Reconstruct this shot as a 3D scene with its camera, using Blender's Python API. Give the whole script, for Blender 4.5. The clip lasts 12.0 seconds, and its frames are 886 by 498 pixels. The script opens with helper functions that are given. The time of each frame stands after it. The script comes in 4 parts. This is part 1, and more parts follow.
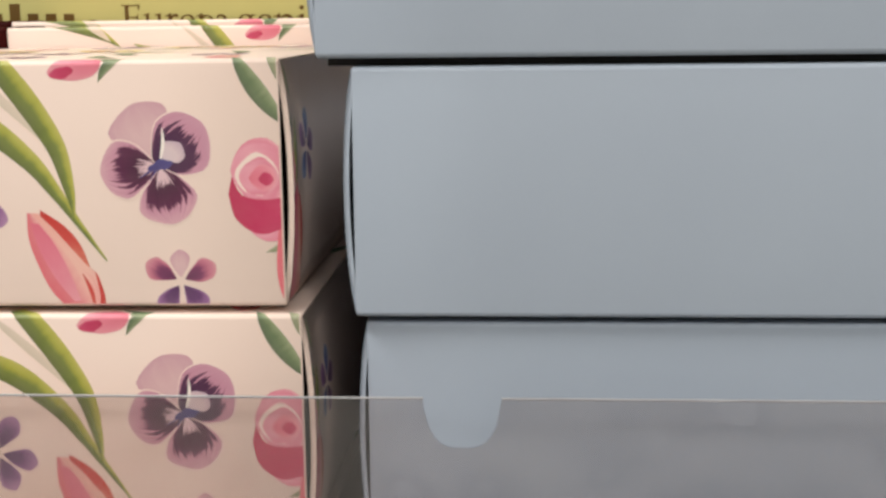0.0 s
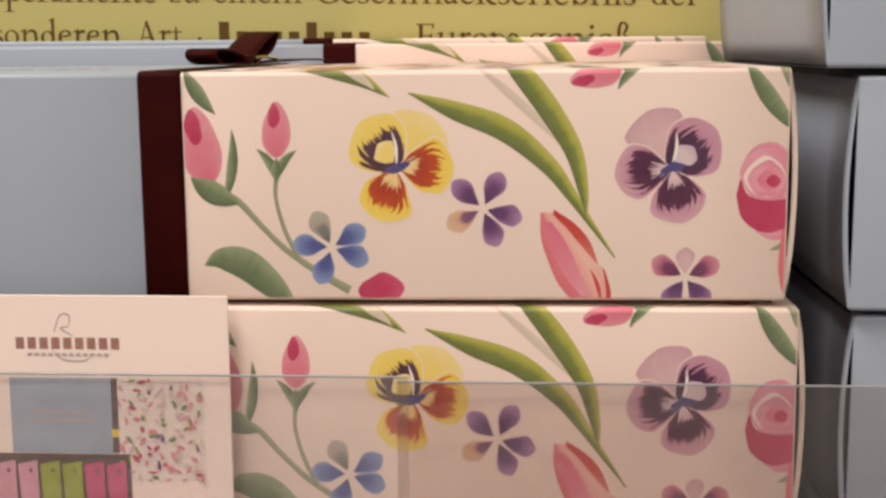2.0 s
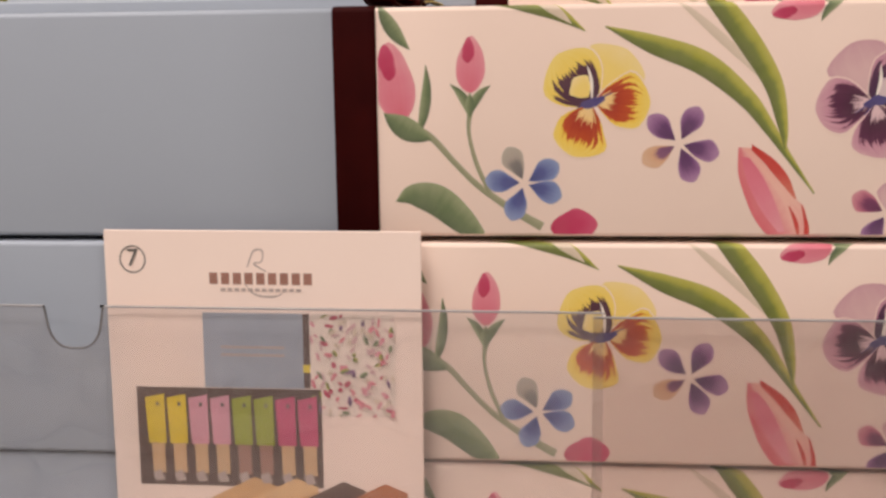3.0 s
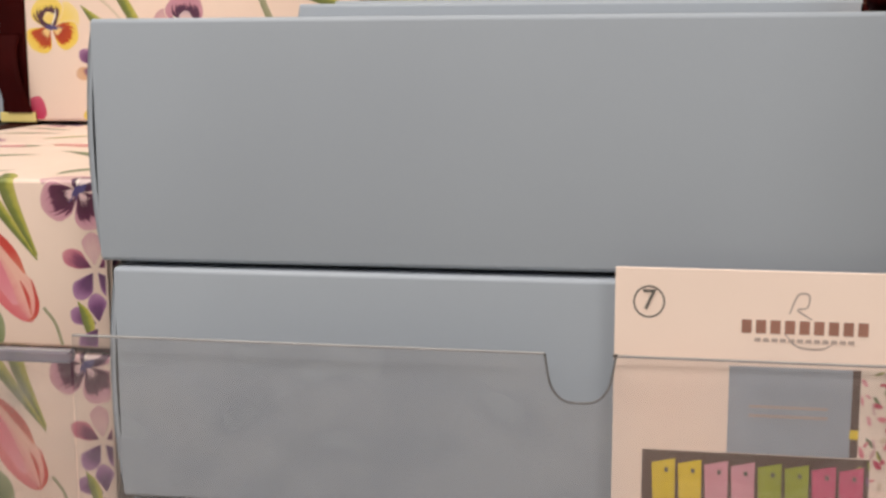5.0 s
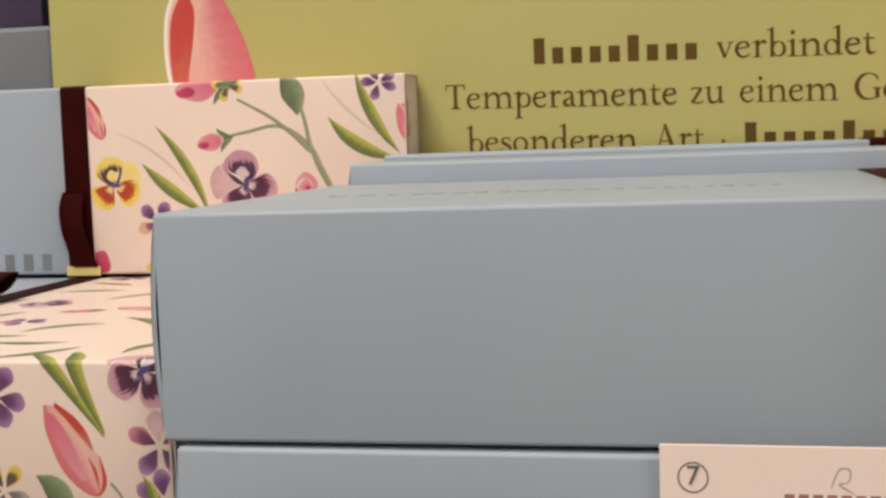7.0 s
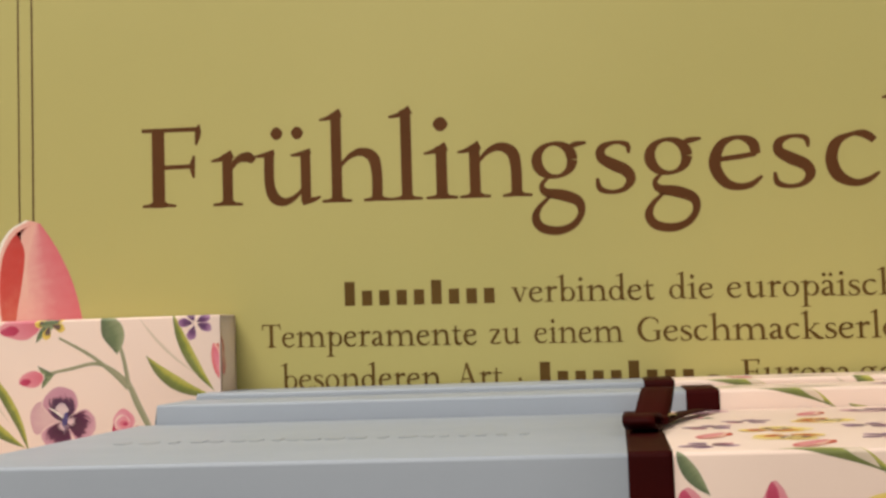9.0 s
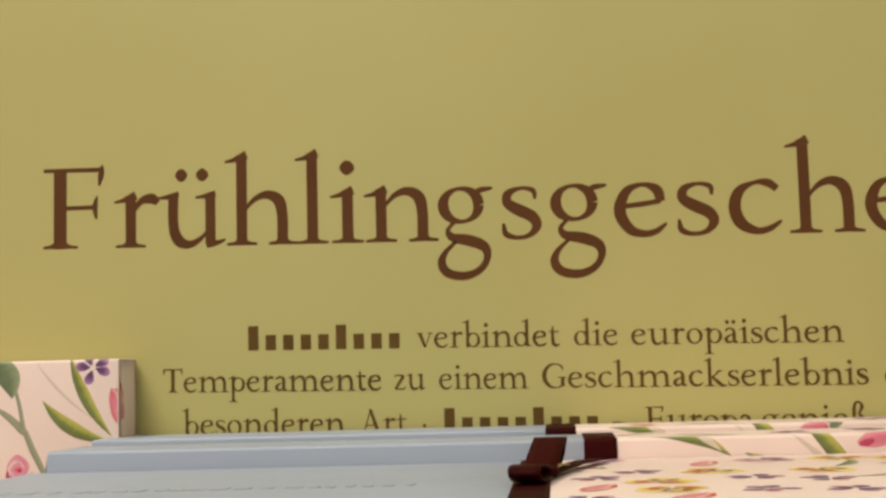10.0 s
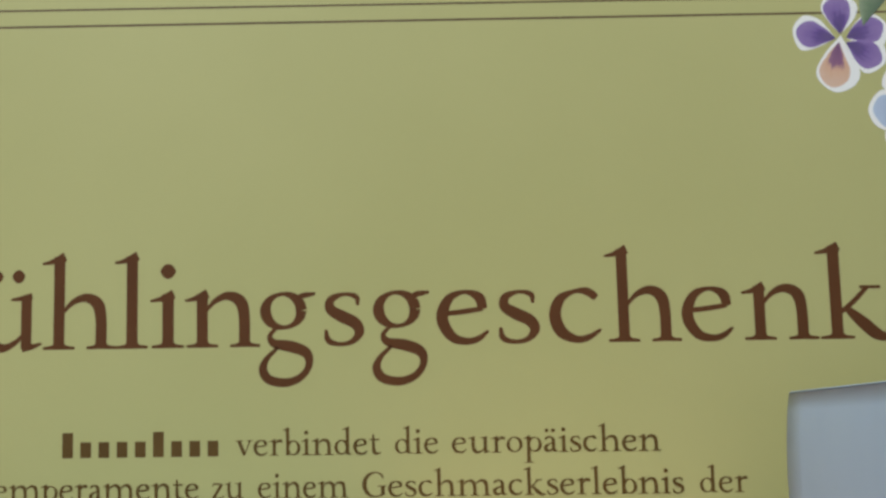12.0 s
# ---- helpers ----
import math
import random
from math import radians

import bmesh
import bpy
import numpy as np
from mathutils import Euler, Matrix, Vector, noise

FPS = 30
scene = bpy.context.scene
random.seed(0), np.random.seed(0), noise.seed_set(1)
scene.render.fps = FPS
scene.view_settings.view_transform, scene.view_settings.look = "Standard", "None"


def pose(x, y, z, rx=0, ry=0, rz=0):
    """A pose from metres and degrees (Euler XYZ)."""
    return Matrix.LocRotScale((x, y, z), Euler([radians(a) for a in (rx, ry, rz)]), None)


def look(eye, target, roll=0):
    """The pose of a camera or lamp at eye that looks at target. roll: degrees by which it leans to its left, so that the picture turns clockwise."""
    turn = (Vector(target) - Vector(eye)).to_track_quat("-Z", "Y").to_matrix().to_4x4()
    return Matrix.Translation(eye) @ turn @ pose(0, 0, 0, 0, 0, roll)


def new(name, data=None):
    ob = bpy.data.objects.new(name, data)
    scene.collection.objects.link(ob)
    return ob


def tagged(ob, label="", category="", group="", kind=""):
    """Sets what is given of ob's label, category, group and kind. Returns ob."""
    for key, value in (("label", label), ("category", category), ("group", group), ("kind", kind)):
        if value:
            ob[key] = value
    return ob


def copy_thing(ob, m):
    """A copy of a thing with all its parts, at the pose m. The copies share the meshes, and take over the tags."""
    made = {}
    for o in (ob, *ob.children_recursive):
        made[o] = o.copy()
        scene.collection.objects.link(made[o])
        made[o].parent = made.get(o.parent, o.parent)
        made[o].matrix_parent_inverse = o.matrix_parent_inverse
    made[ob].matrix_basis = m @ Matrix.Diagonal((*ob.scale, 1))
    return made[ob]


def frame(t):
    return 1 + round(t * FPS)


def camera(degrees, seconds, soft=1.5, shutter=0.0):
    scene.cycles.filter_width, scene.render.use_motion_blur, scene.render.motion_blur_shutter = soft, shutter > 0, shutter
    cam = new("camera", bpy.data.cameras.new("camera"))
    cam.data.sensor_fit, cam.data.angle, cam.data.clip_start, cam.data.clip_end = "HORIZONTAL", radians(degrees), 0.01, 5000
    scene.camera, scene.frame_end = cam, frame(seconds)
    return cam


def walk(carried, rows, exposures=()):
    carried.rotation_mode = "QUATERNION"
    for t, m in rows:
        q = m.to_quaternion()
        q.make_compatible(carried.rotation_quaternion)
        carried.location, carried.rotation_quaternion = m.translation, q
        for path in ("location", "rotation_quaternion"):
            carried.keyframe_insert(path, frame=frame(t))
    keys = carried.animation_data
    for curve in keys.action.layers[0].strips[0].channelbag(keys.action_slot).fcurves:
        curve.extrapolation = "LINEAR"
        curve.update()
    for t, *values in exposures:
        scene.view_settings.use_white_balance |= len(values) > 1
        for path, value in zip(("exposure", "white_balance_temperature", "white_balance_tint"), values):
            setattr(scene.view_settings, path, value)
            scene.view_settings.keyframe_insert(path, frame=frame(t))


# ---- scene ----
cam = camera(38.0, 12.0, soft=2.8)
PATH = [
    (0, (0.053, -0.278, 0.173), (-0.073, 1.687, -0.18), -0.6),
    (0.5, (0.013, -0.293, 0.176), (-0.079, 1.68, -0.135), -0.7),
    (1, (-0.012, -0.299, 0.18), (-0.149, 1.673, -0.121), -0.7),
    (1.5, (-0.047, -0.302, 0.172), (-0.16, 1.674, -0.113), -0.3),
    (2, (-0.063, -0.304, 0.17), (-0.181, 1.668, -0.14), -0.3),
    (2.5, (-0.074, -0.311, 0.163), (-0.244, 1.658, -0.143), -0.4),
    (3, (-0.094, -0.307, 0.159), (-0.31, 1.653, -0.177), -0.6),
    (3.5, (-0.118, -0.308, 0.157), (-0.385, 1.637, -0.224), -1.0),
    (3.7, (-0.128, -0.308, 0.156), (-0.404, 1.636, -0.216), -1.0),
    (5.3, (-0.215, -0.268, 0.161), (-0.567, 1.677, -0.142), -0.0),
    (5.5, (-0.221, -0.266, 0.163), (-0.595, 1.678, -0.125), -0.2),
    (6, (-0.226, -0.267, 0.165), (-0.626, 1.674, -0.097), -0.6),
    (6.5, (-0.216, -0.274, 0.17), (-0.629, 1.669, -0.056), -1.1),
    (7, (-0.198, -0.284, 0.18), (-0.616, 1.664, 0.003), -1.9),
    (7.3, (-0.187, -0.291, 0.186), (-0.594, 1.662, 0.047), -2.1),
    (7.5, (-0.176, -0.294, 0.191), (-0.575, 1.663, 0.1), -2.2),
    (7.7, (-0.167, -0.295, 0.196), (-0.562, 1.665, 0.137), -2.3),
    (9.3, (-0.152, -0.307, 0.193), (-0.38, 1.674, 0.344), -1.7),
    (9.5, (-0.148, -0.304, 0.195), (-0.36, 1.679, 0.349), -1.7),
    (10, (-0.141, -0.301, 0.196), (-0.309, 1.683, 0.385), -1.5),
    (10.5, (-0.13, -0.298, 0.2), (-0.239, 1.684, 0.441), -1.4),
    (11, (-0.117, -0.296, 0.212), (-0.193, 1.687, 0.456), -1.4),
    (11.5, (-0.111, -0.299, 0.215), (-0.156, 1.682, 0.485), -1.5),
    (12, (-0.109, -0.3, 0.214), (-0.118, 1.681, 0.493), -1.5),
]
walk(cam, [(t, look(eye, target, roll)) for t, eye, target, roll in PATH],
     exposures=[(0, 0.56, 6050, 8), (1, 0.42, 6400, 11), (2, 0.33, 6500, 14), (3, 0.25, 6550, 18), (3.5, 0.27, 6550, 18), (5.5, 0.28, 6500, 10), (7.7, 0.13, 6500, 10), (9.5, 0.13, 6500, 10), (10.6, 0.11, 6400, 10), (11.4, 0.12, 5700, 4), (12, 0.09, 5050, 2)])

# ---- light ----
world = bpy.data.worlds.new("shop_air")
scene.world = world
world.use_nodes = True
world.node_tree.nodes["Background"].inputs[0].default_value = (0.9, 0.92, 1.0, 1)
world.node_tree.nodes["Background"].inputs[1].default_value = 0.05


def area_lamp(name, eye, target, sx, sy, watts, color):
    data = bpy.data.lights.new(name, "AREA")
    data.shape, data.size, data.size_y, data.energy, data.color = "RECTANGLE", sx, sy, watts, color
    ob = new(name, data)
    ob.matrix_world = look(eye, target)
    return ob


WARM = (1.0, 0.93, 0.84)
# All three are unseen: a key from upper left, two added as front fill.
area_lamp("assumed_ceiling_lamp", (-0.8, -0.55, 1.78), (-0.2, 0.0, 0.1), 1.2, 0.5, 38, WARM)
area_lamp("assumed_ceiling_lamp", (-0.9, -2.6, 1.80), (-0.9, -2.6, 0.0), 1.2, 0.6, 30, WARM)
area_lamp("assumed_ceiling_lamp", (1.3, -2.2, 1.80), (1.3, -2.2, 0.0), 1.2, 0.6, 30, WARM)


# ---- materials ----
def material(name, rough=0.5, spec=0.5, metal=0.0):
    m = bpy.data.materials.new(name)
    m.use_nodes = True
    b = m.node_tree.nodes["Principled BSDF"]
    b.inputs["Roughness"].default_value = rough
    b.inputs["Specular IOR Level"].default_value = spec
    b.inputs["Metallic"].default_value = metal
    return m, m.node_tree.nodes, m.node_tree.links, b


def noise_node(n, l, scale, detail=3.0, coord="Object", stretch=None):
    tc = n.new("ShaderNodeTexCoord")
    t = n.new("ShaderNodeTexNoise")
    t.inputs["Scale"].default_value, t.inputs["Detail"].default_value = scale, detail
    if stretch:
        mp = n.new("ShaderNodeMapping")
        mp.inputs["Scale"].default_value = stretch
        l.new(tc.outputs[coord], mp.inputs[0])
        l.new(mp.outputs[0], t.inputs["Vector"])
    else:
        l.new(tc.outputs[coord], t.inputs["Vector"])
    return t.outputs["Fac"]


def ramp_node(n, l, fac, stops):
    r = n.new("ShaderNodeValToRGB")
    while len(r.color_ramp.elements) < len(stops):
        r.color_ramp.elements.new(0.5)
    for e, (p, c) in zip(r.color_ramp.elements, stops):
        e.position, e.color = p, (*c, 1)
    l.new(fac, r.inputs[0])
    return r.outputs[0]


def math_node(n, l, op, a, b):
    m = n.new("ShaderNodeMath")
    m.operation = op
    for i, v in enumerate((a, b)):
        if isinstance(v, (int, float)):
            m.inputs[i].default_value = v
        else:
            l.new(v, m.inputs[i])
    return m.outputs[0]


def bumped(n, l, b, fac, strength, distance):
    bump = n.new("ShaderNodeBump")
    bump.inputs["Strength"].default_value, bump.inputs["Distance"].default_value = strength, distance
    l.new(fac, bump.inputs["Height"])
    l.new(bump.outputs[0], b.inputs["Normal"])


def surface(name, c1, c2, rough, scale, spec=0.4, bump=0.15, fine=900, dist=0.0002, stretch=None):
    """A coloured surface that drifts between two tints, with fine relief."""
    m, n, l, b = material(name, rough, spec)
    col = ramp_node(n, l, noise_node(n, l, scale, 4, stretch=stretch), [(0.35, c1), (0.65, c2)])
    l.new(col, b.inputs["Base Color"])
    f1, f2 = noise_node(n, l, fine, 2, stretch=stretch), noise_node(n, l, 35, 2)
    both = math_node(n, l, "ADD", math_node(n, l, "MULTIPLY", f1, 0.35), math_node(n, l, "MULTIPLY", f2, 1.6))
    bumped(n, l, b, both, bump, dist)
    rr = n.new("ShaderNodeMapRange")
    rr.inputs[3].default_value, rr.inputs[4].default_value = rough - 0.06, rough + 0.08
    l.new(noise_node(n, l, 60, 3), rr.inputs[0])
    l.new(rr.outputs[0], b.inputs["Roughness"])
    return m


def ink(name, stops, ragged=0.0, freq=14.0, wash=0.1, across=False):
    """Watercolour ink: colour runs along a petal (or across a leaf), with ragged edges and uneven wash."""
    m, n, l, b = material(name, 0.42, 0.3)
    uv = n.new("ShaderNodeUVMap")
    sep = n.new("ShaderNodeSeparateXYZ")
    l.new(uv.outputs[0], sep.inputs[0])
    main, other = (sep.outputs[0], sep.outputs[1]) if across else (sep.outputs[1], sep.outputs[0])
    t = n.new("ShaderNodeTexNoise")
    t.noise_dimensions = "1D"
    t.inputs["Scale"].default_value, t.inputs["Detail"].default_value = freq, 2
    l.new(other, t.inputs["W"])
    shift = math_node(n, l, "MULTIPLY", math_node(n, l, "SUBTRACT", t.outputs["Fac"], 0.5), ragged)
    shift2 = math_node(n, l, "MULTIPLY", math_node(n, l, "SUBTRACT", noise_node(n, l, 260, 4), 0.5), 0.3)
    fac = math_node(n, l, "ADD", math_node(n, l, "ADD", main, shift), shift2)
    col = ramp_node(n, l, fac, stops)
    mix = n.new("ShaderNodeMix")
    mix.data_type = "RGBA"
    l.new(math_node(n, l, "MULTIPLY", noise_node(n, l, 190, 4), wash), mix.inputs[0])
    l.new(col, mix.inputs[6])
    mix.inputs[7].default_value = (0.82, 0.66, 0.56, 1)
    l.new(mix.outputs[2], b.inputs["Base Color"])
    return m


PAPER_BLUE = surface("pale_blue_card", (0.335, 0.375, 0.435), (0.355, 0.397, 0.457), 0.44, 9, spec=0.2, bump=0.12)
PAPER_CREAM = surface("cream_printed_card", (0.775, 0.61, 0.52), (0.81, 0.645, 0.555), 0.44, 12, spec=0.2, bump=0.12)
RIBBON = surface("brown_satin", (0.022, 0.0010, 0.0009), (0.033, 0.0018, 0.0014), 0.6, 60, spec=0.06, bump=0.3, fine=2500, stretch=(1, 0.15, 1))
GOLD = surface("gold_foil_tag", (0.62, 0.5, 0.16), (0.75, 0.62, 0.25), 0.35, 40)
CARD = surface("pink_white_card", (0.89, 0.72, 0.635), (0.91, 0.745, 0.66), 0.45, 14, bump=0.05)
GREEN = surface("olive_green_board", (0.43, 0.385, 0.13), (0.46, 0.41, 0.145), 0.5, 5, bump=0.05)
WHITE = surface("white_paint", (0.74, 0.73, 0.70), (0.8, 0.79, 0.77), 0.55, 3)
GREY = surface("grey_wall", (0.17, 0.18, 0.2), (0.21, 0.22, 0.24), 0.55, 4)
# Near-black brown: the shade in the gaps under the boxes, put into the colour.
TRAY_SHADE = surface("gap_shade_tray", (0.018, 0.014, 0.012), (0.026, 0.02, 0.017), 0.7, 20)
FLOOR = surface("grey_floor", (0.32, 0.3, 0.28), (0.4, 0.38, 0.35), 0.45, 2)
SHELF = surface("pale_shelf", (0.66, 0.62, 0.55), (0.72, 0.68, 0.61), 0.45, 6)
HEAD_INK = surface("headline_brown_ink", (0.092, 0.033, 0.008), (0.107, 0.039, 0.010), 0.6, 40, spec=0.15, bump=0.02)
TEXT_INK = surface("text_brown_ink", (0.095, 0.05, 0.010), (0.115, 0.062, 0.013), 0.6, 60, spec=0.15, bump=0.02)
LINE_INK = surface("line_brown_ink", (0.10, 0.058, 0.014), (0.12, 0.07, 0.02), 0.5, 60, bump=0.02)
EMBOSS = surface("embossed_blue", (0.27, 0.31, 0.37), (0.30, 0.34, 0.40), 0.35, 30)
STAMP = surface("stamped_grey_blue", (0.17, 0.18, 0.19), (0.2, 0.21, 0.22), 0.4, 30)
SHADE = surface("lamp_diffuser", (0.8, 0.8, 0.78), (0.84, 0.84, 0.82), 0.5, 5)

CREAM = (0.78, 0.63, 0.55)
MAUVE = (0.50, 0.235, 0.31)
I_PALE = ink("pale_mauve_ink", [(0, (0.6, 0.38, 0.40)), (0.5, (0.63, 0.41, 0.41)), (1, (0.55, 0.31, 0.35))], 0.4, 8)
I_BLUSH = ink("pale_tulip_ink", [(0, (0.74, 0.36, 0.30)), (0.5, (0.76, 0.44, 0.36)), (1, (0.72, 0.3, 0.28))], 0.5, 9)
I_PANSY = ink("plum_pansy_ink", [(0.0, (0.7, 0.52, 0.52)), (0.25, (0.66, 0.45, 0.48)), (0.31, (0.05, 0.006, 0.032)), (0.70, (0.085, 0.01, 0.05)), (0.74, MAUVE), (1, (0.60, 0.34, 0.38))], 0.42, 18, 0.06)
I_PANSY_D = ink("violet_pansy_ink", [(0.0, (0.04, 0.01, 0.05)), (0.68, (0.065, 0.014, 0.055)), (0.73, MAUVE), (1, (0.53, 0.27, 0.34))], 0.42, 18, 0.06)
I_EYE = ink("pale_eye_ink", [(0, (0.6, 0.48, 0.5)), (0.6, (0.64, 0.5, 0.5)), (1, (0.5, 0.36, 0.42))], 0.2)
I_HALO = ink("pale_halo_ink", [(0, (0.78, 0.62, 0.54)), (1, (0.79, 0.63, 0.55))], 0.0, wash=0.05)
I_PINKL = ink("light_pink_ink", [(0, (0.68, 0.26, 0.32)), (0.5, (0.70, 0.30, 0.36)), (0.85, (0.64, 0.2, 0.27)), (1, (0.7, 0.32, 0.36))], 0.35)
I_YEL_D = ink("dark_yellow_pansy_ink", [(0, (0.06, 0.02, 0.05)), (0.66, (0.07, 0.02, 0.04)), (0.71, (0.78, 0.57, 0.10)), (1, (0.8, 0.62, 0.18))], 0.42, 18, 0.06)
I_YEL_R = ink("orange_pansy_ink", [(0, (0.76, 0.58, 0.3)), (0.32, (0.78, 0.52, 0.2)), (0.37, (0.34, 0.022, 0.005)), (0.7, (0.46, 0.06, 0.008)), (0.74, (0.78, 0.52, 0.06)), (1, (0.8, 0.6, 0.14))], 0.42, 18, 0.06)
I_YELLOW = ink("yellow_ink", [(0, (0.8, 0.58, 0.14)), (0.6, (0.8, 0.6, 0.16)), (1, (0.8, 0.63, 0.28))])
I_BLUE = ink("blue_ink", [(0, (0.03, 0.05, 0.17)), (0.5, (0.05, 0.07, 0.24)), (0.85, (0.17, 0.23, 0.42)), (1, (0.25, 0.3, 0.45))], 0.25)
I_CORE = ink("navy_ink", [(0, (0.04, 0.03, 0.15)), (1, (0.06, 0.05, 0.2))])
I_SLATE = ink("slate_ink", [(0, (0.1, 0.09, 0.1)), (0.5, (0.17, 0.16, 0.15)), (0.7, (0.36, 0.31, 0.26)), (1, (0.4, 0.36, 0.3))], 0.2)
I_VIOLET = ink("violet_ink", [(0, (0.065, 0.015, 0.08)), (0.55, (0.10, 0.026, 0.12)), (0.78, (0.24, 0.10, 0.24)), (1, (0.38, 0.2, 0.35))], 0.3)
I_DEEP = ink("deep_violet_ink", [(0, (0.05, 0.02, 0.12)), (0.5, (0.085, 0.035, 0.19)), (0.62, (0.17, 0.09, 0.28)), (1, (0.24, 0.14, 0.34))], 0.4)
I_VIOLET_T = ink("violet_tan_ink", [(0, (0.13, 0.04, 0.12)), (0.5, (0.2, 0.07, 0.15)), (0.62, (0.6, 0.34, 0.2)), (1, (0.64, 0.42, 0.28))], 0.3)
I_PLUM = ink("plum_rose_ink", [(0, (0.09, 0.012, 0.06)), (0.55, (0.15, 0.022, 0.09)), (0.78, (0.46, 0.13, 0.2)), (1, (0.6, 0.27, 0.3))], 0.35)
I_BROWNY = ink("brown_yellow_ink", [(0, (0.08, 0.04, 0.05)), (0.6, (0.10, 0.06, 0.05)), (0.74, (0.66, 0.47, 0.06)), (1, (0.72, 0.53, 0.12))], 0.4)
I_PINK = ink("pink_ink", [(0, (0.62, 0.12, 0.18)), (0.5, (0.66, 0.18, 0.24)), (1, (0.7, 0.28, 0.32))], 0.3)
I_TULIP = ink("tulip_pink_ink", [(0, (0.62, 0.12, 0.15)), (0.45, (0.64, 0.17, 0.19)), (0.75, (0.7, 0.3, 0.28)), (1, (0.74, 0.38, 0.33))], 0.25, across=True)
I_RED = ink("scarlet_ink", [(0, (0.48, 0.02, 0.015)), (0.6, (0.52, 0.04, 0.03)), (1, (0.6, 0.16, 0.1))], 0.2, wash=0.1)
I_CRIM = ink("crimson_ink", [(0, (0.42, 0.012, 0.07)), (0.6, (0.46, 0.02, 0.09)), (1, (0.54, 0.06, 0.14))], 0.2, wash=0.1)
I_LEAF = ink("olive_leaf_ink", [(0, (0.1, 0.125, 0.025)), (0.45, (0.15, 0.19, 0.03)), (0.7, (0.34, 0.34, 0.04)), (1, (0.46, 0.42, 0.09))], 0.3, across=True)
I_LEAFD = ink("deep_leaf_ink", [(0, (0.07, 0.11, 0.05)), (0.5, (0.12, 0.17, 0.075)), (1, (0.26, 0.3, 0.16))], 0.4, across=True)
I_STEM = ink("grey_green_stem_ink", [(0, (0.2, 0.22, 0.12)), (1, (0.33, 0.32, 0.2))], 0.2, across=True)
I_GHOST = ink("faint_leaf_ink", [(0, (0.6, 0.5, 0.38)), (1, (0.66, 0.54, 0.43))], 0.2, across=True)
I_WHITE = ink("white_outline_ink", [(0, (0.82, 0.74, 0.66)), (1, (0.84, 0.78, 0.7))], 0.0, wash=0.05)
I_SKY = ink("pale_blue_petal_ink", [(0, (0.25, 0.29, 0.42)), (1, (0.45, 0.49, 0.58))], 0.2)



def clear_plastic(name, tint, painted_sheen=0.0, sheen_tint=(0.33, 0.31, 0.36)):
    """Thin clear sheet: lets light through, mirrors by angle, a little uneven; the last two arguments mix in a matt
    milky share, a painted reflection.
    """
    m, n, l, b = material(name, 0.5, 0.3)
    tr, gl, mx, fr = n.new("ShaderNodeBsdfTransparent"), n.new("ShaderNodeBsdfGlossy"), n.new("ShaderNodeMixShader"), n.new("ShaderNodeFresnel")
    tr.inputs[0].default_value = (*tint, 1)
    gl.inputs["Roughness"].default_value = 0.09
    fr.inputs[0].default_value = 1.5
    bmp = n.new("ShaderNodeBump")
    bmp.inputs["Strength"].default_value, bmp.inputs["Distance"].default_value = 0.55, 0.012
    l.new(noise_node(n, l, 22, 2), bmp.inputs["Height"])
    l.new(bmp.outputs[0], gl.inputs["Normal"])
    l.new(bmp.outputs[0], fr.inputs["Normal"])
    l.new(math_node(n, l, "ADD", math_node(n, l, "MULTIPLY", fr.outputs[0], 1.6), 0.03), mx.inputs[0])
    l.new(tr.outputs[0], mx.inputs[1])
    l.new(gl.outputs[0], mx.inputs[2])
    last = mx
    if painted_sheen:
        b.inputs["Base Color"].default_value = (*sheen_tint, 1)
        last = n.new("ShaderNodeMixShader")
        last.inputs[0].default_value = painted_sheen
        l.new(mx.outputs[0], last.inputs[1])
        l.new(b.outputs[0], last.inputs[2])
    else:
        n.remove(b)
    l.new(last.outputs[0], n["Material Output"].inputs[0])
    return m


# Small milky share: white glare on the sheet, painted in as haze.
CLEAR = clear_plastic("clear_plastic", (0.96, 0.95, 0.95), 0.03, (0.62, 0.58, 0.58))
# Tint darkens the right sheet: its brownish reflection, painted into the colour.
VEILED = clear_plastic("veil_tinted_plastic", (0.885, 0.855, 0.85))
# The lip's grey-lavender is a reflection at low angle, painted as matt colour.
LIP_SHEEN = clear_plastic("sheen_painted_fold", (0.9, 0.89, 0.92), 0.6, (0.22, 0.205, 0.25))


# ---- mesh helpers ----
def mesh_object(name, verts, faces, mat, parent=None, label="", uvs=None, smooth=False):
    me = bpy.data.meshes.new(name)
    me.from_pydata([tuple(v) for v in verts], [], faces)
    me.materials.append(mat)
    if uvs is not None:
        layer = me.uv_layers.new(name="UVMap")
        for loop in me.loops:
            layer.data[loop.index].uv = uvs[loop.vertex_index]
    if smooth:
        for p in me.polygons:
            p.use_smooth = True
    me.update()
    ob = new(name, me)
    if parent:
        ob.parent = parent
    return tagged(ob, label) if label else ob


def part(name, bm, mat, parent, label="", smooth=False):
    me = bpy.data.meshes.new(name)
    bmesh.ops.recalc_face_normals(bm, faces=bm.faces)
    bm.to_mesh(me)
    bm.free()
    me.materials.append(mat)
    for p in me.polygons:
        p.use_smooth = smooth
    ob = new(name, me)
    if parent:
        ob.parent = parent
    return tagged(ob, label) if label else ob


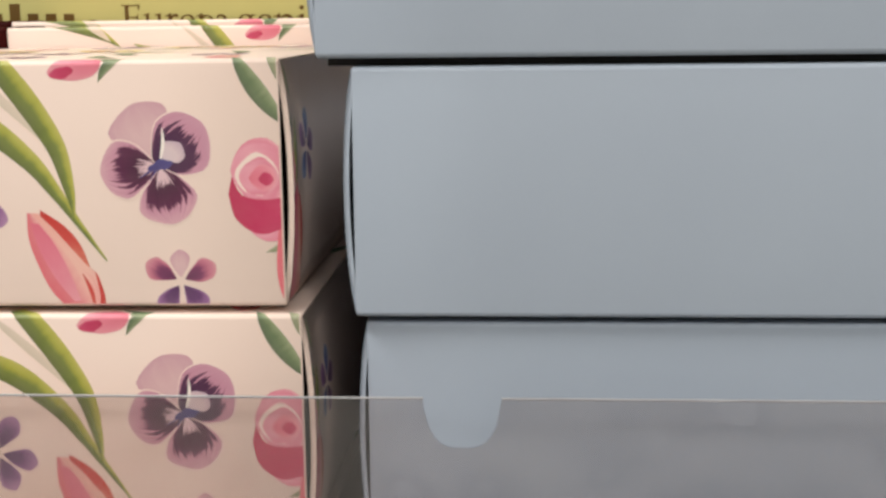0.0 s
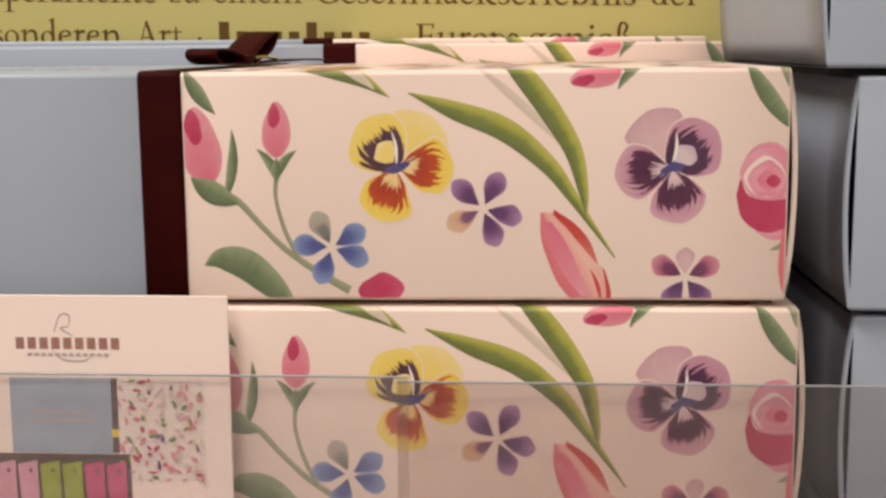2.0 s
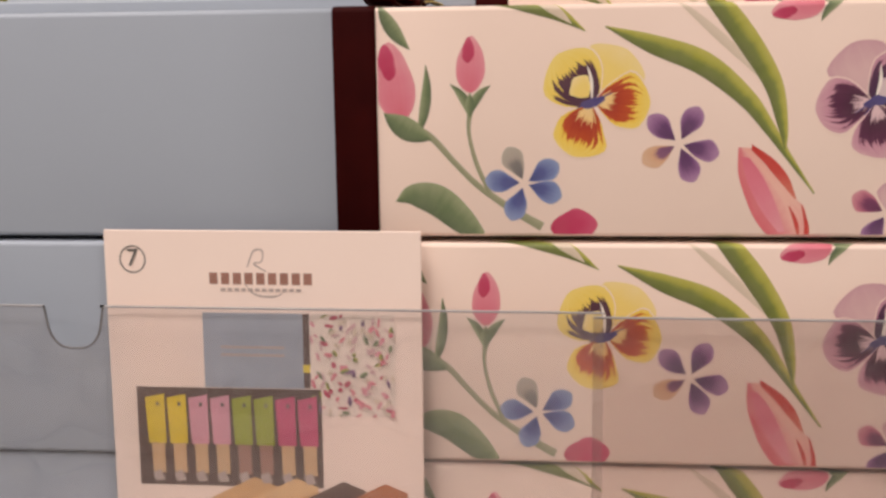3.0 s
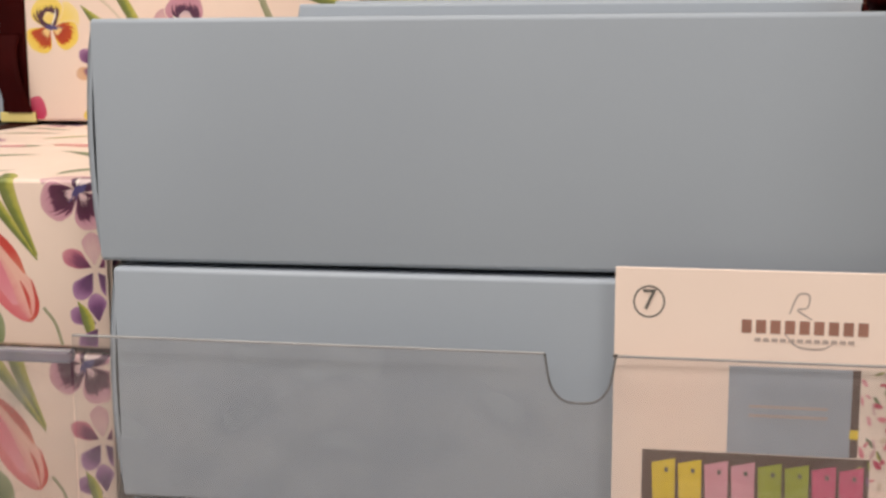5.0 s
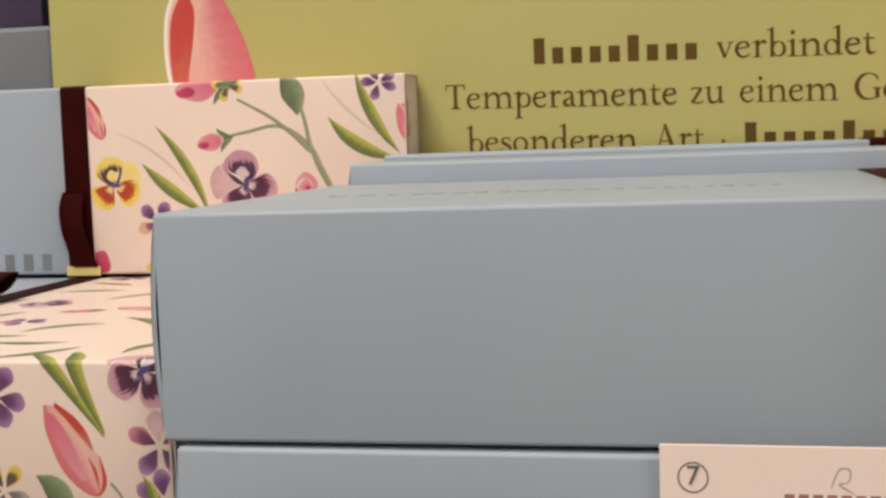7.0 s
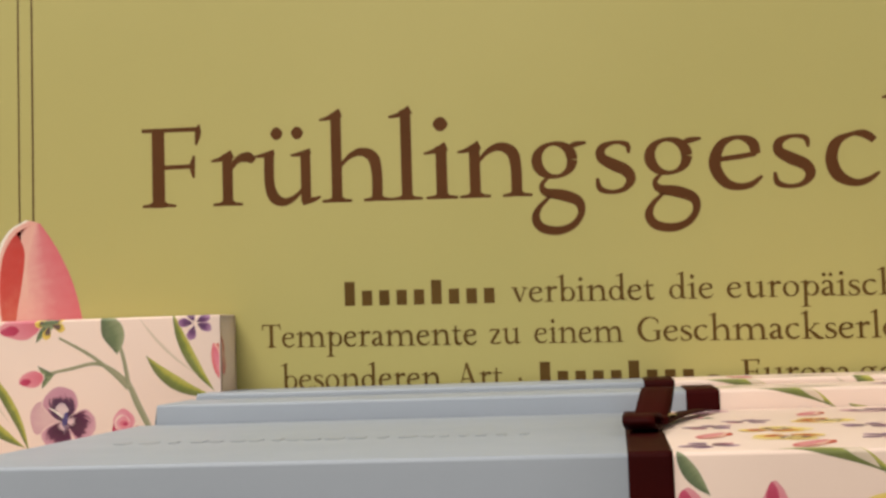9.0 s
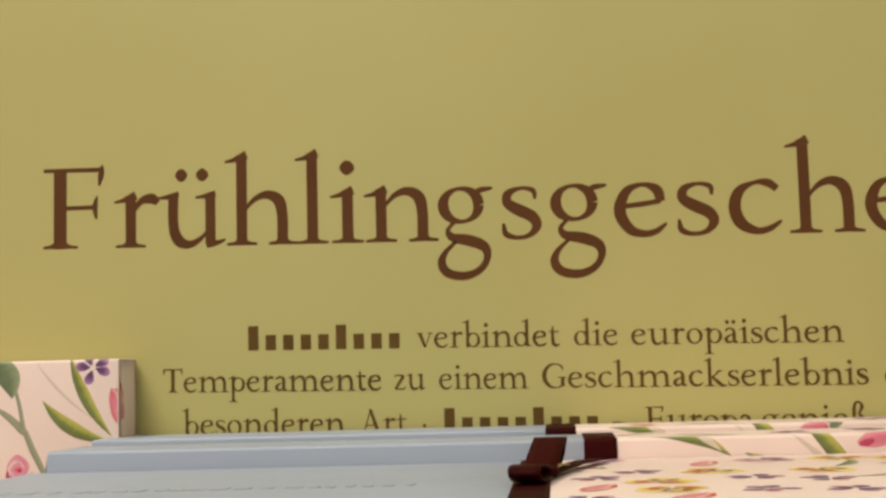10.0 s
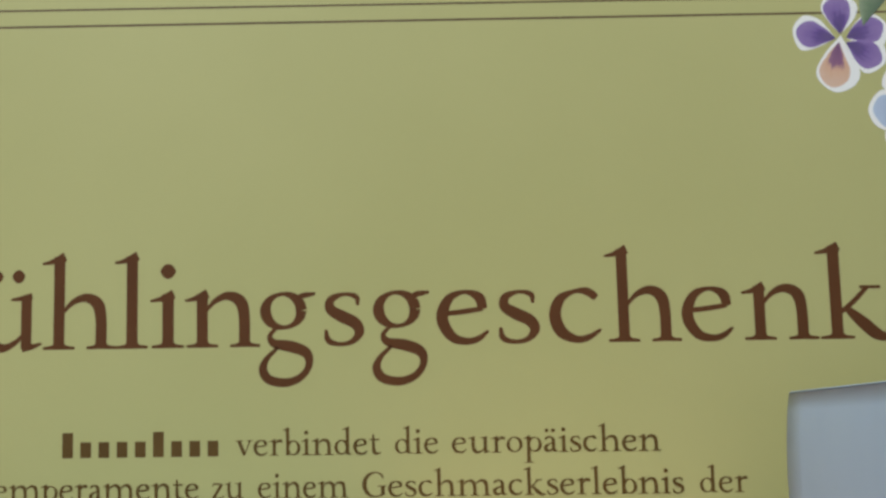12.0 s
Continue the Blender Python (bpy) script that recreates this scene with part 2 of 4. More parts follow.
def block(name, x0, x1, y0, y1, z0, z1, mat, parent=None, label="", bevel=0.0, segs=2):
    bm = bmesh.new()
    bmesh.ops.create_cube(bm, size=1)
    for v in bm.verts:
        v.co = Vector((x0 + (v.co.x + 0.5) * (x1 - x0), y0 + (v.co.y + 0.5) * (y1 - y0), z0 + (v.co.z + 0.5) * (z1 - z0)))
    if bevel:
        bmesh.ops.bevel(bm, geom=list(bm.edges), offset=bevel, segments=segs, affect="EDGES", profile=0.5)
    return part(name, bm, mat, parent, label)


def empty(name, x=0, y=0, z=0, rz=0.0):
    ob = new(name)
    ob.matrix_basis = pose(x, y, z, 0, 0, rz)
    ob.empty_display_size = 0.01
    return ob


# ---- flat drawing: every stroke and petal is a grid of quads with (u, v, s, t) ----
def spline(pts, steps):
    """Catmull-Rom through points of any dimension."""
    p = [np.array(q, float) for q in pts]
    p = [2 * p[0] - p[1]] + p + [2 * p[-1] - p[-2]]
    out = []
    for i in range(1, len(p) - 2):
        for k in range(steps):
            t = k / steps
            out.append(0.5 * (2 * p[i] + (p[i + 1] - p[i - 1]) * t + (2 * p[i - 1] - 5 * p[i] + 4 * p[i + 1] - p[i + 2]) * t * t + (3 * p[i] - p[i - 1] - 3 * p[i + 1] + p[i + 2]) * t ** 3))
    out.append(p[-2])
    return out


def grid_quads(rows):
    quads = []
    for a, b in zip(rows, rows[1:]):
        for i in range(len(a) - 1):
            quads.append([a[i], a[i + 1], b[i + 1], b[i]])
    return quads


def pen(pts, widths, steps=6):
    """A stroke along a line, of changing width."""
    line = spline([(*p, w) for p, w in zip(pts, widths)], steps)
    rows = []
    for i, q in enumerate(line):
        d = line[min(i + 1, len(line) - 1)] - line[max(i - 1, 0)]
        ln = math.hypot(d[0], d[1]) or 1
        nx, ny, w = -d[1] / ln, d[0] / ln, max(q[2], 0.0) / 2
        s = i / (len(line) - 1)
        rows.append([(q[0] + nx * w * c, q[1] + ny * w * c, c * 0.5 + 0.5, s) for c in (-1, 0, 1)])
    return grid_quads(rows)


def between(low, high, steps=5):
    """A shape filled between two edges that run side by side."""
    rows = []
    a, b = spline(low, steps), spline(high, steps)
    for i, (p, q) in enumerate(zip(a, b)):
        s = i / (len(a) - 1)
        rows.append([(p[0] + (q[0] - p[0]) * k / 4, p[1] + (q[1] - p[1]) * k / 4, k / 4, s) for k in range(5)])
    return grid_quads(rows)


def leaf(p0, p1, bend, width):
    dx, dy = p1[0] - p0[0], p1[1] - p0[1]
    mid = (p0[0] + dx * 0.5 - dy * bend, p0[1] + dy * 0.5 + dx * bend)
    q1 = ((p0[0] + mid[0]) / 2 - dy * bend * 0.25, (p0[1] + mid[1]) / 2 + dx * bend * 0.25)
    q2 = ((p1[0] + mid[0]) / 2 - dy * bend * 0.25, (p1[1] + mid[1]) / 2 + dx * bend * 0.25)
    return pen([p0, q1, mid, q2, p1], [0.1, width * 0.75, width, width * 0.7, 0.1], 5)


def petal(cx, cy, ang, length, width, blunt=0.62, wob=0.06, seed=0):
    """An egg-shaped petal from its base outwards."""
    a = radians(ang)
    rows = []
    rnd = random.Random(seed)
    ph = [rnd.uniform(0, 6.28) for _ in range(4)]
    for i in range(15):
        s = 0.5 - 0.5 * math.cos(math.pi * i / 14)
        half = width / 2 * max(math.sin(math.pi * s ** blunt_power(blunt)), 0.0) ** 0.62
        row = []
        for j in range(9):
            c = j / 4 - 1
            edge = 1 + wob * math.sin(6 * s + ph[0] + (2 if c > 0 else 0)) + wob * 0.6 * math.sin(13 * s + ph[1] + c)
            px = length * s
            py = half * c * edge
            row.append((cx + px * math.cos(a) - py * math.sin(a), cy + px * math.sin(a) + py * math.cos(a), c * 0.5 + 0.5, 1 - (1 - s) * (1 - 0.74 * abs(c) ** 2.4)))
        rows.append(row)
    return grid_quads(rows)


def blunt_power(b):
    """Puts the petal's widest place at the part b of its length."""
    return math.log(0.5) / math.log(b)


def clip(quad, u0, u1, v0, v1):
    poly = quad
    for axis, lim, keep in ((0, u0, 1), (0, u1, -1), (1, v0, 1), (1, v1, -1)):
        out = []
        for i, a in enumerate(poly):
            b = poly[(i + 1) % len(poly)]
            da, db = keep * (a[axis] - lim), keep * (b[axis] - lim)
            if da >= 0:
                out.append(a)
            if da * db < 0:
                t = da / (da - db)
                out.append(tuple(x + (y - x) * t for x, y in zip(a, b)))
        poly = out
        if len(poly) < 3:
            return None
    return poly


def print_shapes(name, shapes, region, place, parent, lift=0.00004, cuts=()):
    """One printed motif: shapes are (material, quads) in order from below, cut to the region (u0, u1, v0, v1) in mm,
    place(u, v, h) gives the point h above the paper. One mesh with several inks."""
    if len(shapes) > 5 or (name == "printed_leaf" and len(shapes) > 1):
        for k, one in enumerate(shapes):
            print_shapes(name if k == 0 or name == "printed_leaf" else "printed_petal", [one], region, place, parent, lift + k * 0.000006, cuts)
        return None
    verts, faces, uvs, mats, slots = [], [], [], [], []
    for k, (mat, quads) in enumerate(shapes):
        if mat not in slots:
            slots.append(mat)
        levels = [region[2], *[v for v in cuts if region[2] < v < region[3]], region[3]]
        for q in quads:
            low_v, high_v = min(p[1] for p in q), max(p[1] for p in q)
            for v0, v1 in zip(levels, levels[1:]):
                if high_v <= v0 or low_v >= v1:
                    continue
                poly = clip(q, region[0], region[1], v0, v1)
                if poly is None:
                    continue
                at = len(verts)
                for u, v, s, t in poly:
                    verts.append(place(u, v, lift + k * 0.000006))
                    uvs.append((s, t))
                faces.append(tuple(range(at, at + len(poly))))
                mats.append(slots.index(mat))
    if not faces:
        return None
    ob = mesh_object(name, verts, faces, slots[0], parent, uvs=uvs)
    for m in slots[1:]:
        ob.data.materials.append(m)
    for p, i in zip(ob.data.polygons, mats):
        p.material_index = i
    return ob


# ---- flower motifs, sizes in mm ----
def pansy(cx, cy, r, rot=0.0, yellow=False, seed=1):
    c = lambda a, d: (cx + d * math.cos(radians(a + rot)), cy + d * math.sin(radians(a + rot)))
    back, up, side, low = (I_YELLOW, I_YEL_D, I_YEL_R, I_YEL_R) if yellow else (I_PALE, I_PANSY_D, I_PANSY, I_PANSY)
    if yellow:
        back_a, up_a, side_a, low_a = 55, 128, -2, 250
    else:
        back_a, up_a, side_a, low_a = 112, 42, 188, 282
    eye = I_YELLOW if yellow else I_EYE
    return [
        (back, petal(*c(back_a, r * 0.1), back_a + rot, r * 0.98, r * 1.1, 0.62, 0.08, seed)),
        (I_HALO, petal(*c(up_a, -r * 0.12), up_a + rot, r * 1.16, r * 1.17, 0.58, 0.05, seed + 1)),
        (up, petal(*c(up_a, -r * 0.1), up_a + rot, r * 1.12, r * 1.12, 0.58, 0.05, seed + 1)),
        (I_HALO, petal(*c(side_a, r * 0.03), side_a + rot, r * 1.01, r * 1.03, 0.6, 0.06, seed + 2)),
        (side, petal(*c(side_a, r * 0.05), side_a + rot, r * 0.97, r * 0.98, 0.6, 0.06, seed + 2)),
        (I_HALO, petal(*c(low_a, r * 0.03), low_a + rot, r * 1.0, r * 1.04, 0.62, 0.06, seed + 3)),
        (low, petal(*c(low_a, r * 0.05), low_a + rot, r * 0.96, r * 1.0, 0.62, 0.06, seed + 3)),
        (eye, petal(*c(up_a, r * 0.1), up_a + rot, r * 0.42, r * 0.4, 0.55, 0.14, seed + 6)),
        (I_WHITE, pen([c(up_a - 60, 0), c((up_a + back_a) / 2, r * 0.35), c((up_a + back_a) / 2 + 6, r * 0.62)], [r * 0.02, r * 0.06, r * 0.01])),
        (I_CORE, petal(*c(200, r * 0.22), 15 + rot, r * 0.46, r * 0.17, 0.5, 0.2, seed + 4)),
        (I_CORE, pen([c(low_a - 40, r * 0.04), c(low_a - 46, r * 0.3)], [r * 0.05, r * 0.01])),
        (I_CORE, pen([c(side_a + 30, r * 0.04), c(side_a + 24, r * 0.4)], [r * 0.05, r * 0.01])),
    ]


def violet(cx, cy, r, angles, inks, fat=0.62, seed=1):
    return [(inks[i % len(inks)], petal(cx + r * 0.12 * math.cos(radians(a)), cy + r * 0.12 * math.sin(radians(a)), a, r * 0.9, r * fat, 0.64, 0.06, seed + i)) for i, a in enumerate(angles)]


def bud(cx, cy, length, width, rot, seed=1, sepal=True):
    a = radians(rot)
    px = lambda d, e: (cx + d * math.cos(a) - e * math.sin(a), cy + d * math.sin(a) + e * math.cos(a))
    out = [(I_PINK, petal(*px(-length / 2, 0), rot, length, width, 0.42, 0.04, seed)), (I_CRIM, petal(*px(length * 0.02, width * 0.1), rot, length * 0.46, width * 0.42, 0.45, 0.1, seed + 1))]
    if sepal:
        for e, k in ((-0.7, 1), (0.7, -1), (0, 0)):
            out.append((I_LEAFD, leaf(px(-length * 0.95, 0), px(-length * (0.36 if k else 0.5), e * width), 0.12 * k, width * 0.32)))
    return out


def tulip(cx, cy, length, rot, seed=1):
    """A half-open tulip; rot points from its mouth to the stalk."""
    a = radians(rot)
    px = lambda d, e: (cx + length * ((d - 0.5) * math.cos(a) - e * math.sin(a)), cy + length * ((d - 0.5) * math.sin(a) + e * math.cos(a)))
    edge = lambda *pts: [px(*p) for p in pts]
    left = edge((-0.02, -0.05), (0.16, -0.145), (0.34, -0.185), (0.58, -0.205), (0.77, -0.166), (0.93, -0.085), (1.0, 0.0))
    middle = edge((0.0, -0.02), (0.12, 0.01), (0.30, 0.04), (0.52, 0.07), (0.74, 0.06), (0.92, 0.04), (1.0, 0.01))
    right = edge((0.03, 0.035), (0.17, 0.07), (0.34, 0.11), (0.57, 0.166), (0.70, 0.205), (0.90, 0.13), (1.0, 0.02))
    return [
        (I_BLUSH, between(left, right)),
        (I_TULIP, between(left, middle)),
        (I_PINK, between(edge((0.06, -0.07), (0.3, -0.12), (0.56, -0.12), (0.78, -0.08)), edge((0.1, -0.01), (0.3, 0.02), (0.56, 0.01), (0.8, -0.03)))),
        (I_RED, between(edge((0.05, 0.035), (0.2, 0.08), (0.36, 0.115), (0.58, 0.165)), edge((0.01, 0.06), (0.21, 0.165), (0.40, 0.205), (0.6, 0.18)))),
        (I_RED, pen([px(0.62, 0.10), px(0.78, 0.085), px(0.95, 0.03)], [0.2, length * 0.035, 0.2])),
        (I_RED, pen([px(0.66, 0.20), px(0.86, 0.145), px(0.96, 0.06), px(0.97, -0.04)], [0.2, length * 0.04, length * 0.035, 0.2])),
    ]


def rose(cx, cy, r, seed=1):
    """A round rose: a pale dome over a crimson bowl, with a whorl in it."""
    oval = lambda x, y, rx, ry, k: petal(cx + (x - rx) * r, cy + y * r, 0, 2 * rx * r, 2 * ry * r, 0.5, 0.05, seed + k)
    return [
        (I_PINKL, oval(0.12, -0.78, 0.42, 0.24, 1)),
        (I_PINKL, oval(-0.02, 0.36, 0.62, 0.66, 2)),
        (I_CRIM, between([(cx - 0.70 * r, cy - 0.10 * r), (cx - 0.55 * r, cy - 0.60 * r), (cx - 0.05 * r, cy - 0.88 * r), (cx + 0.55 * r, cy - 0.62 * r), (cx + 0.74 * r, cy - 0.1 * r)],
                         [(cx - 0.62 * r, cy + 0.26 * r), (cx - 0.44 * r, cy - 0.10 * r), (cx, cy - 0.20 * r), (cx + 0.45 * r, cy - 0.12 * r), (cx + 0.72 * r, cy + 0.12 * r)])),
        (I_HALO, oval(-0.12, 0.28, 0.44, 0.42, 3)),
        (I_PINKL, oval(-0.08, 0.24, 0.40, 0.38, 4)),
        (I_PINK, oval(0.0, 0.22, 0.28, 0.26, 5)),
        (I_CRIM, oval(0.06, 0.20, 0.15, 0.13, 6)),
    ]


STAR = (30, 115, 175, 250, 340)


def scatter(u0, u1, v0, v1, seed, gap=15.0):
    """Loose flowers over an area of the paper: for the tops and ends of the boxes."""
    rnd = random.Random(seed)
    out, taken = [], []
    for _ in range(260):
        u, v = rnd.uniform(u0, u1), rnd.uniform(v0, v1)
        if all(math.hypot(u - a, v - b) > gap for a, b in taken):
            taken.append((u, v))
            k, rot, sd = rnd.randrange(7), rnd.uniform(0, 360), rnd.randrange(999)
            if k == 0:
                out.append(("printed_pansy", pansy(u, v, 10, rot, rnd.random() < 0.5, sd)))
            elif k == 1:
                out.append(("printed_violet", violet(u, v, 8, [rot + q for q in STAR], (I_VIOLET, I_VIOLET, I_PLUM), 0.6, sd)))
            elif k == 2:
                out.append(("printed_bud", bud(u, v, 11, 6, rot, sd)))
            elif k == 3:
                out.append(("printed_tulip", tulip(u, v, 20, rot, sd)))
            else:
                d = (13 * math.cos(radians(rot)), 13 * math.sin(radians(rot)))
                out.append(("printed_leaf", [(I_LEAF if k == 4 else I_LEAFD, leaf((u - d[0], v - d[1]), (u + d[0], v + d[1]), rnd.uniform(-0.2, 0.2), 4.5))]))
    return out


def pattern_large():
    """The flowers on the long front of the large boxes."""
    m = []
    m.append(("printed_leaf", [(I_LEAF, leaf((23, 56.5), (50.5, 48.7), 0.10, 4.6)), (I_GHOST, leaf((37, 57), (47, 50.5), 0.05, 2.4))]))
    m.append(("printed_leaf", [(I_LEAFD, leaf((0.7, 56), (8.2, 45), -0.05, 3.6))]))
    m.append(("printed_leaf", [(I_GHOST, leaf((70, 57), (94, 35), 0.02, 2.2))]))
    m.append(("printed_leaf", [(I_LEAF, pen([(55, 49.8), (66, 45.6), (78, 41), (88, 33), (93.5, 26), (98, 19.5), (104.4, 10.5)], [0.3, 4.4, 5.6, 4.4, 3.0, 1.7, 0.4]))]))
    m.append(("printed_leaf", [(I_LEAF, pen([(78, 58.5), (83, 53), (89, 45), (94.3, 36), (96.6, 27), (97.5, 21)], [3.4, 5.2, 5.4, 4.4, 2.6, 0.6]))]))
    m.append(("printed_stem", [(I_STEM, pen([(9, 27), (13.5, 23.8), (19, 17.8), (24.8, 12.2), (33, 6.5), (40, 2.5)], [1.2, 1.6, 1.4, 1.5, 1.8, 2.2])),
                               (I_STEM, pen([(22.8, 31), (22.3, 25.3), (24.2, 17.5), (27.5, 10.5)], [1.4, 0.9, 1.1, 1.2])),
                               (I_LEAFD, leaf((9.6, 24), (12, 41.5), -0.06, 2.6)), (I_LEAFD, leaf((1.5, 30), (13.4, 23.6), -0.05, 5.5))]))
    m.append(("printed_leaf", [(I_LEAFD, pen([(4.2, 8.7), (8.5, 10.2), (14.5, 8.8), (20.5, 4), (25, 0)], [0.3, 5.4, 7.6, 6.4, 3]))]))
    m.append(("printed_bud", bud(4.2, 37.5, 19, 10, 98, 3, False)))
    m.append(("printed_bud", bud(22.9, 41.4, 13.4, 7.0, 88, 5)))
    m.append(("printed_pansy", pansy(51.9, 32.4, 13.6, 0, True, 11)))
    m.append(("printed_violet", violet(35.7, 13.0, 9.4, STAR, (I_BLUE, I_SLATE, I_BLUE, I_BLUE, I_BLUE), 0.57, 7)))
    m.append(("printed_violet", violet(72.6, 22.3, 9.6, (62, 138, 208, 292, 345), (I_VIOLET, I_VIOLET, I_VIOLET_T, I_VIOLET, I_VIOLET), 0.54, 9)))
    m.append(("printed_tulip", tulip(94.6, 9.2, 28, -62, 15)))
    m.append(("printed_pansy", pansy(117.6, 32.0, 13.4, 0, False, 21)))
    m.append(("printed_bud", bud(99.4, 53.6, 12.5, 6.3, 192, 6)))
    m.append(("printed_violet", [(I_PALE, petal(121.2, 6.6, 90, 6.4, 4.4, 0.64, 0.06, 12))] + violet(121.2, 5.8, 8.8, (152, 25, 238, 308), (I_PLUM, I_PLUM, I_VIOLET, I_VIOLET), 0.6, 13)))
    m.append(("printed_rose", rose(140.9, 26.4, 11.4, 4)))
    m.append(("printed_leaf", [(I_LEAFD, leaf((134.5, 57.5), (147.5, 39.5), -0.04, 4.2)), (I_STEM, leaf((142, 57), (148, 46), 0.05, 3))]))
    m.append(("printed_stem", [(I_STEM, leaf((141, 12.3), (147.5, 17.5), -0.12, 1.6))]))
    m.append(("printed_bud", [(I_CRIM, petal(42, 2.2, 5, 11.5, 8, 0.5, 0.08, 8))]))
    m.append(("printed_tulip", tulip(149.6, 10, 31, -88, 31)))
    m.append(("printed_leaf", [(I_LEAF, leaf((148.5, 26), (151, 42), 0.05, 3.4))]))
    m.append(("printed_violet", violet(163, 34, 9, (10, 80, 150, 225, 300), (I_VIOLET, I_BLUE), 0.62, 17)))
    return m


# ---- gift box: pale blue half, flowered half, brown ribbon between ----
R, RB, G = 0.0012, 0.0012, 0.0017


def band(x0, x1, D, H, mat, name, parent, out=0.0, label="", wall=None):
    """A tube of card round the box between x0 and x1, with rounded long edges."""
    seg = 5
    prof = []
    for cy, cz, a0, rr in ((RB, G + RB, 180, RB), (D - RB, G + RB, 270, RB), (D - R, H - R, 0, R), (R, H - R, 90, R)):
        for k in range(seg + 1):
            a = radians(a0 + 90 * k / seg)
            prof.append((cy + (rr + out) * math.cos(a), cz + (rr + out if a0 < 180 else rr) * math.sin(a)))
    n = len(prof)
    verts, faces = [], []
    xs = [x0, x0 + 0.0004] + [x0 + (x1 - x0) * i / 6 for i in range(1, 6)] + [x1 - 0.0004, x1]
    for i, x in enumerate(xs):
        pull = 0.0003 if i in (0, len(xs) - 1) else 0.0
        for y, z in prof:
            yy = y + (pull if y < D / 2 else -pull)
            zz = z + (pull if z < H / 2 else -pull)
            verts.append((x, yy, zz))
    for i in range(len(xs) - 1):
        for k in range(n):
            faces.append((i * n + k, i * n + (k + 1) % n, (i + 1) * n + (k + 1) % n, (i + 1) * n + k))
    return mesh_object(name, verts, faces, mat, parent, label, smooth=True)


def end_panel(x, out, D, H, mat, parent, label, bulge=0.0022):
    """The tucked end of the box: a sheet that bows outwards."""
    verts, faces = [], []
    ny, nz = 8, 10
    for layer in (0, -0.0013):
        for i in range(ny + 1):
            for k in range(nz + 1):
                z = G + 0.0006 + (H - G - 0.0012) * k / nz
                y = 0.0014 + (D - 0.0028) * i / ny
                b = bulge * math.sin(math.pi * k / nz) ** 0.7 + layer
                verts.append((x + out * b, y, z))
    m = (ny + 1) * (nz + 1)
    for i in range(ny):
        for k in range(nz):
            a = i * (nz + 1) + k
            faces.append((a, a + 1, a + nz + 2, a + nz + 1))
            faces.append((m + a, m + a + nz + 1, m + a + nz + 2, m + a + 1))
    for i in range(ny):
        for k in (0, nz):
            a = i * (nz + 1) + k
            faces.append((a, a + nz + 1, m + a + nz + 1, m + a))
    for k in range(nz):
        for i in (0, ny):
            a = i * (nz + 1) + k
            faces.append((a, a + 1, m + a + 1, m + a))
    return mesh_object("end_panel", verts, faces, mat, parent, label, smooth=True)


def place_front(x0, D, H, su=1.0, sv=1.0):
    """mm on the unfolded paper to a point on the front, over the rounded edge and on to the top."""
    q = math.pi * R / 2

    def f(u, v, h):
        x, s = x0 + u * su / 1000, v * sv / 1000
        if s <= H - R:
            return (x, -h, s)
        if s <= H - R + q:
            a = (s - (H - R)) / R
            return (x, R - (R + h) * math.cos(a), H - R + (R + h) * math.sin(a))
        return (x, R + s - (H - R + q), H + h)
    return f


def place_end(W, D, H, bulge=0.0022):
    def f(u, v, h):
        z = v / 1000
        t = min(max((z - G - 0.0006) / (H - G - 0.0012), 0), 1)
        return (W + bulge * math.sin(math.pi * t) ** 0.7 + h, 0.0016 + u / 1000, z)
    return f


def tape(name, pts, width, mat, parent=None, label="", across=(0, 1, 0)):
    """A ribbon of cloth along points, with thickness."""
    line = spline(pts, 7)
    wv = Vector(across).normalized() * width / 2
    verts, faces = [], []
    for i, q in enumerate(line):
        d = Vector(line[min(i + 1, len(line) - 1)] - line[max(i - 1, 0)])
        nrm = d.cross(wv).normalized() * 0.00025
        c = Vector(q)
        for sgn in (-1, 1):
            for e in (-1, -0.5, 0, 0.5, 1):
                verts.append(c + wv * e + nrm * sgn)
    for i in range(len(line) - 1):
        a, b = i * 10, (i + 1) * 10
        for k in range(4):
            faces.append((a + k, a + k + 1, b + k + 1, b + k))
            faces.append((a + 5 + k, b + 5 + k, b + 6 + k, a + 6 + k))
        faces.append((a, b, b + 5, a + 5))
        faces.append((a + 4, a + 9, b + 9, b + 4))
    faces.append(tuple(range(0, 5)) + tuple(range(9, 4, -1)))
    e = (len(line) - 1) * 10
    faces.append(tuple(range(e + 4, e - 1, -1)) + tuple(range(e + 5, e + 10)))
    return mesh_object(name, verts, faces, mat, parent, label, smooth=True)


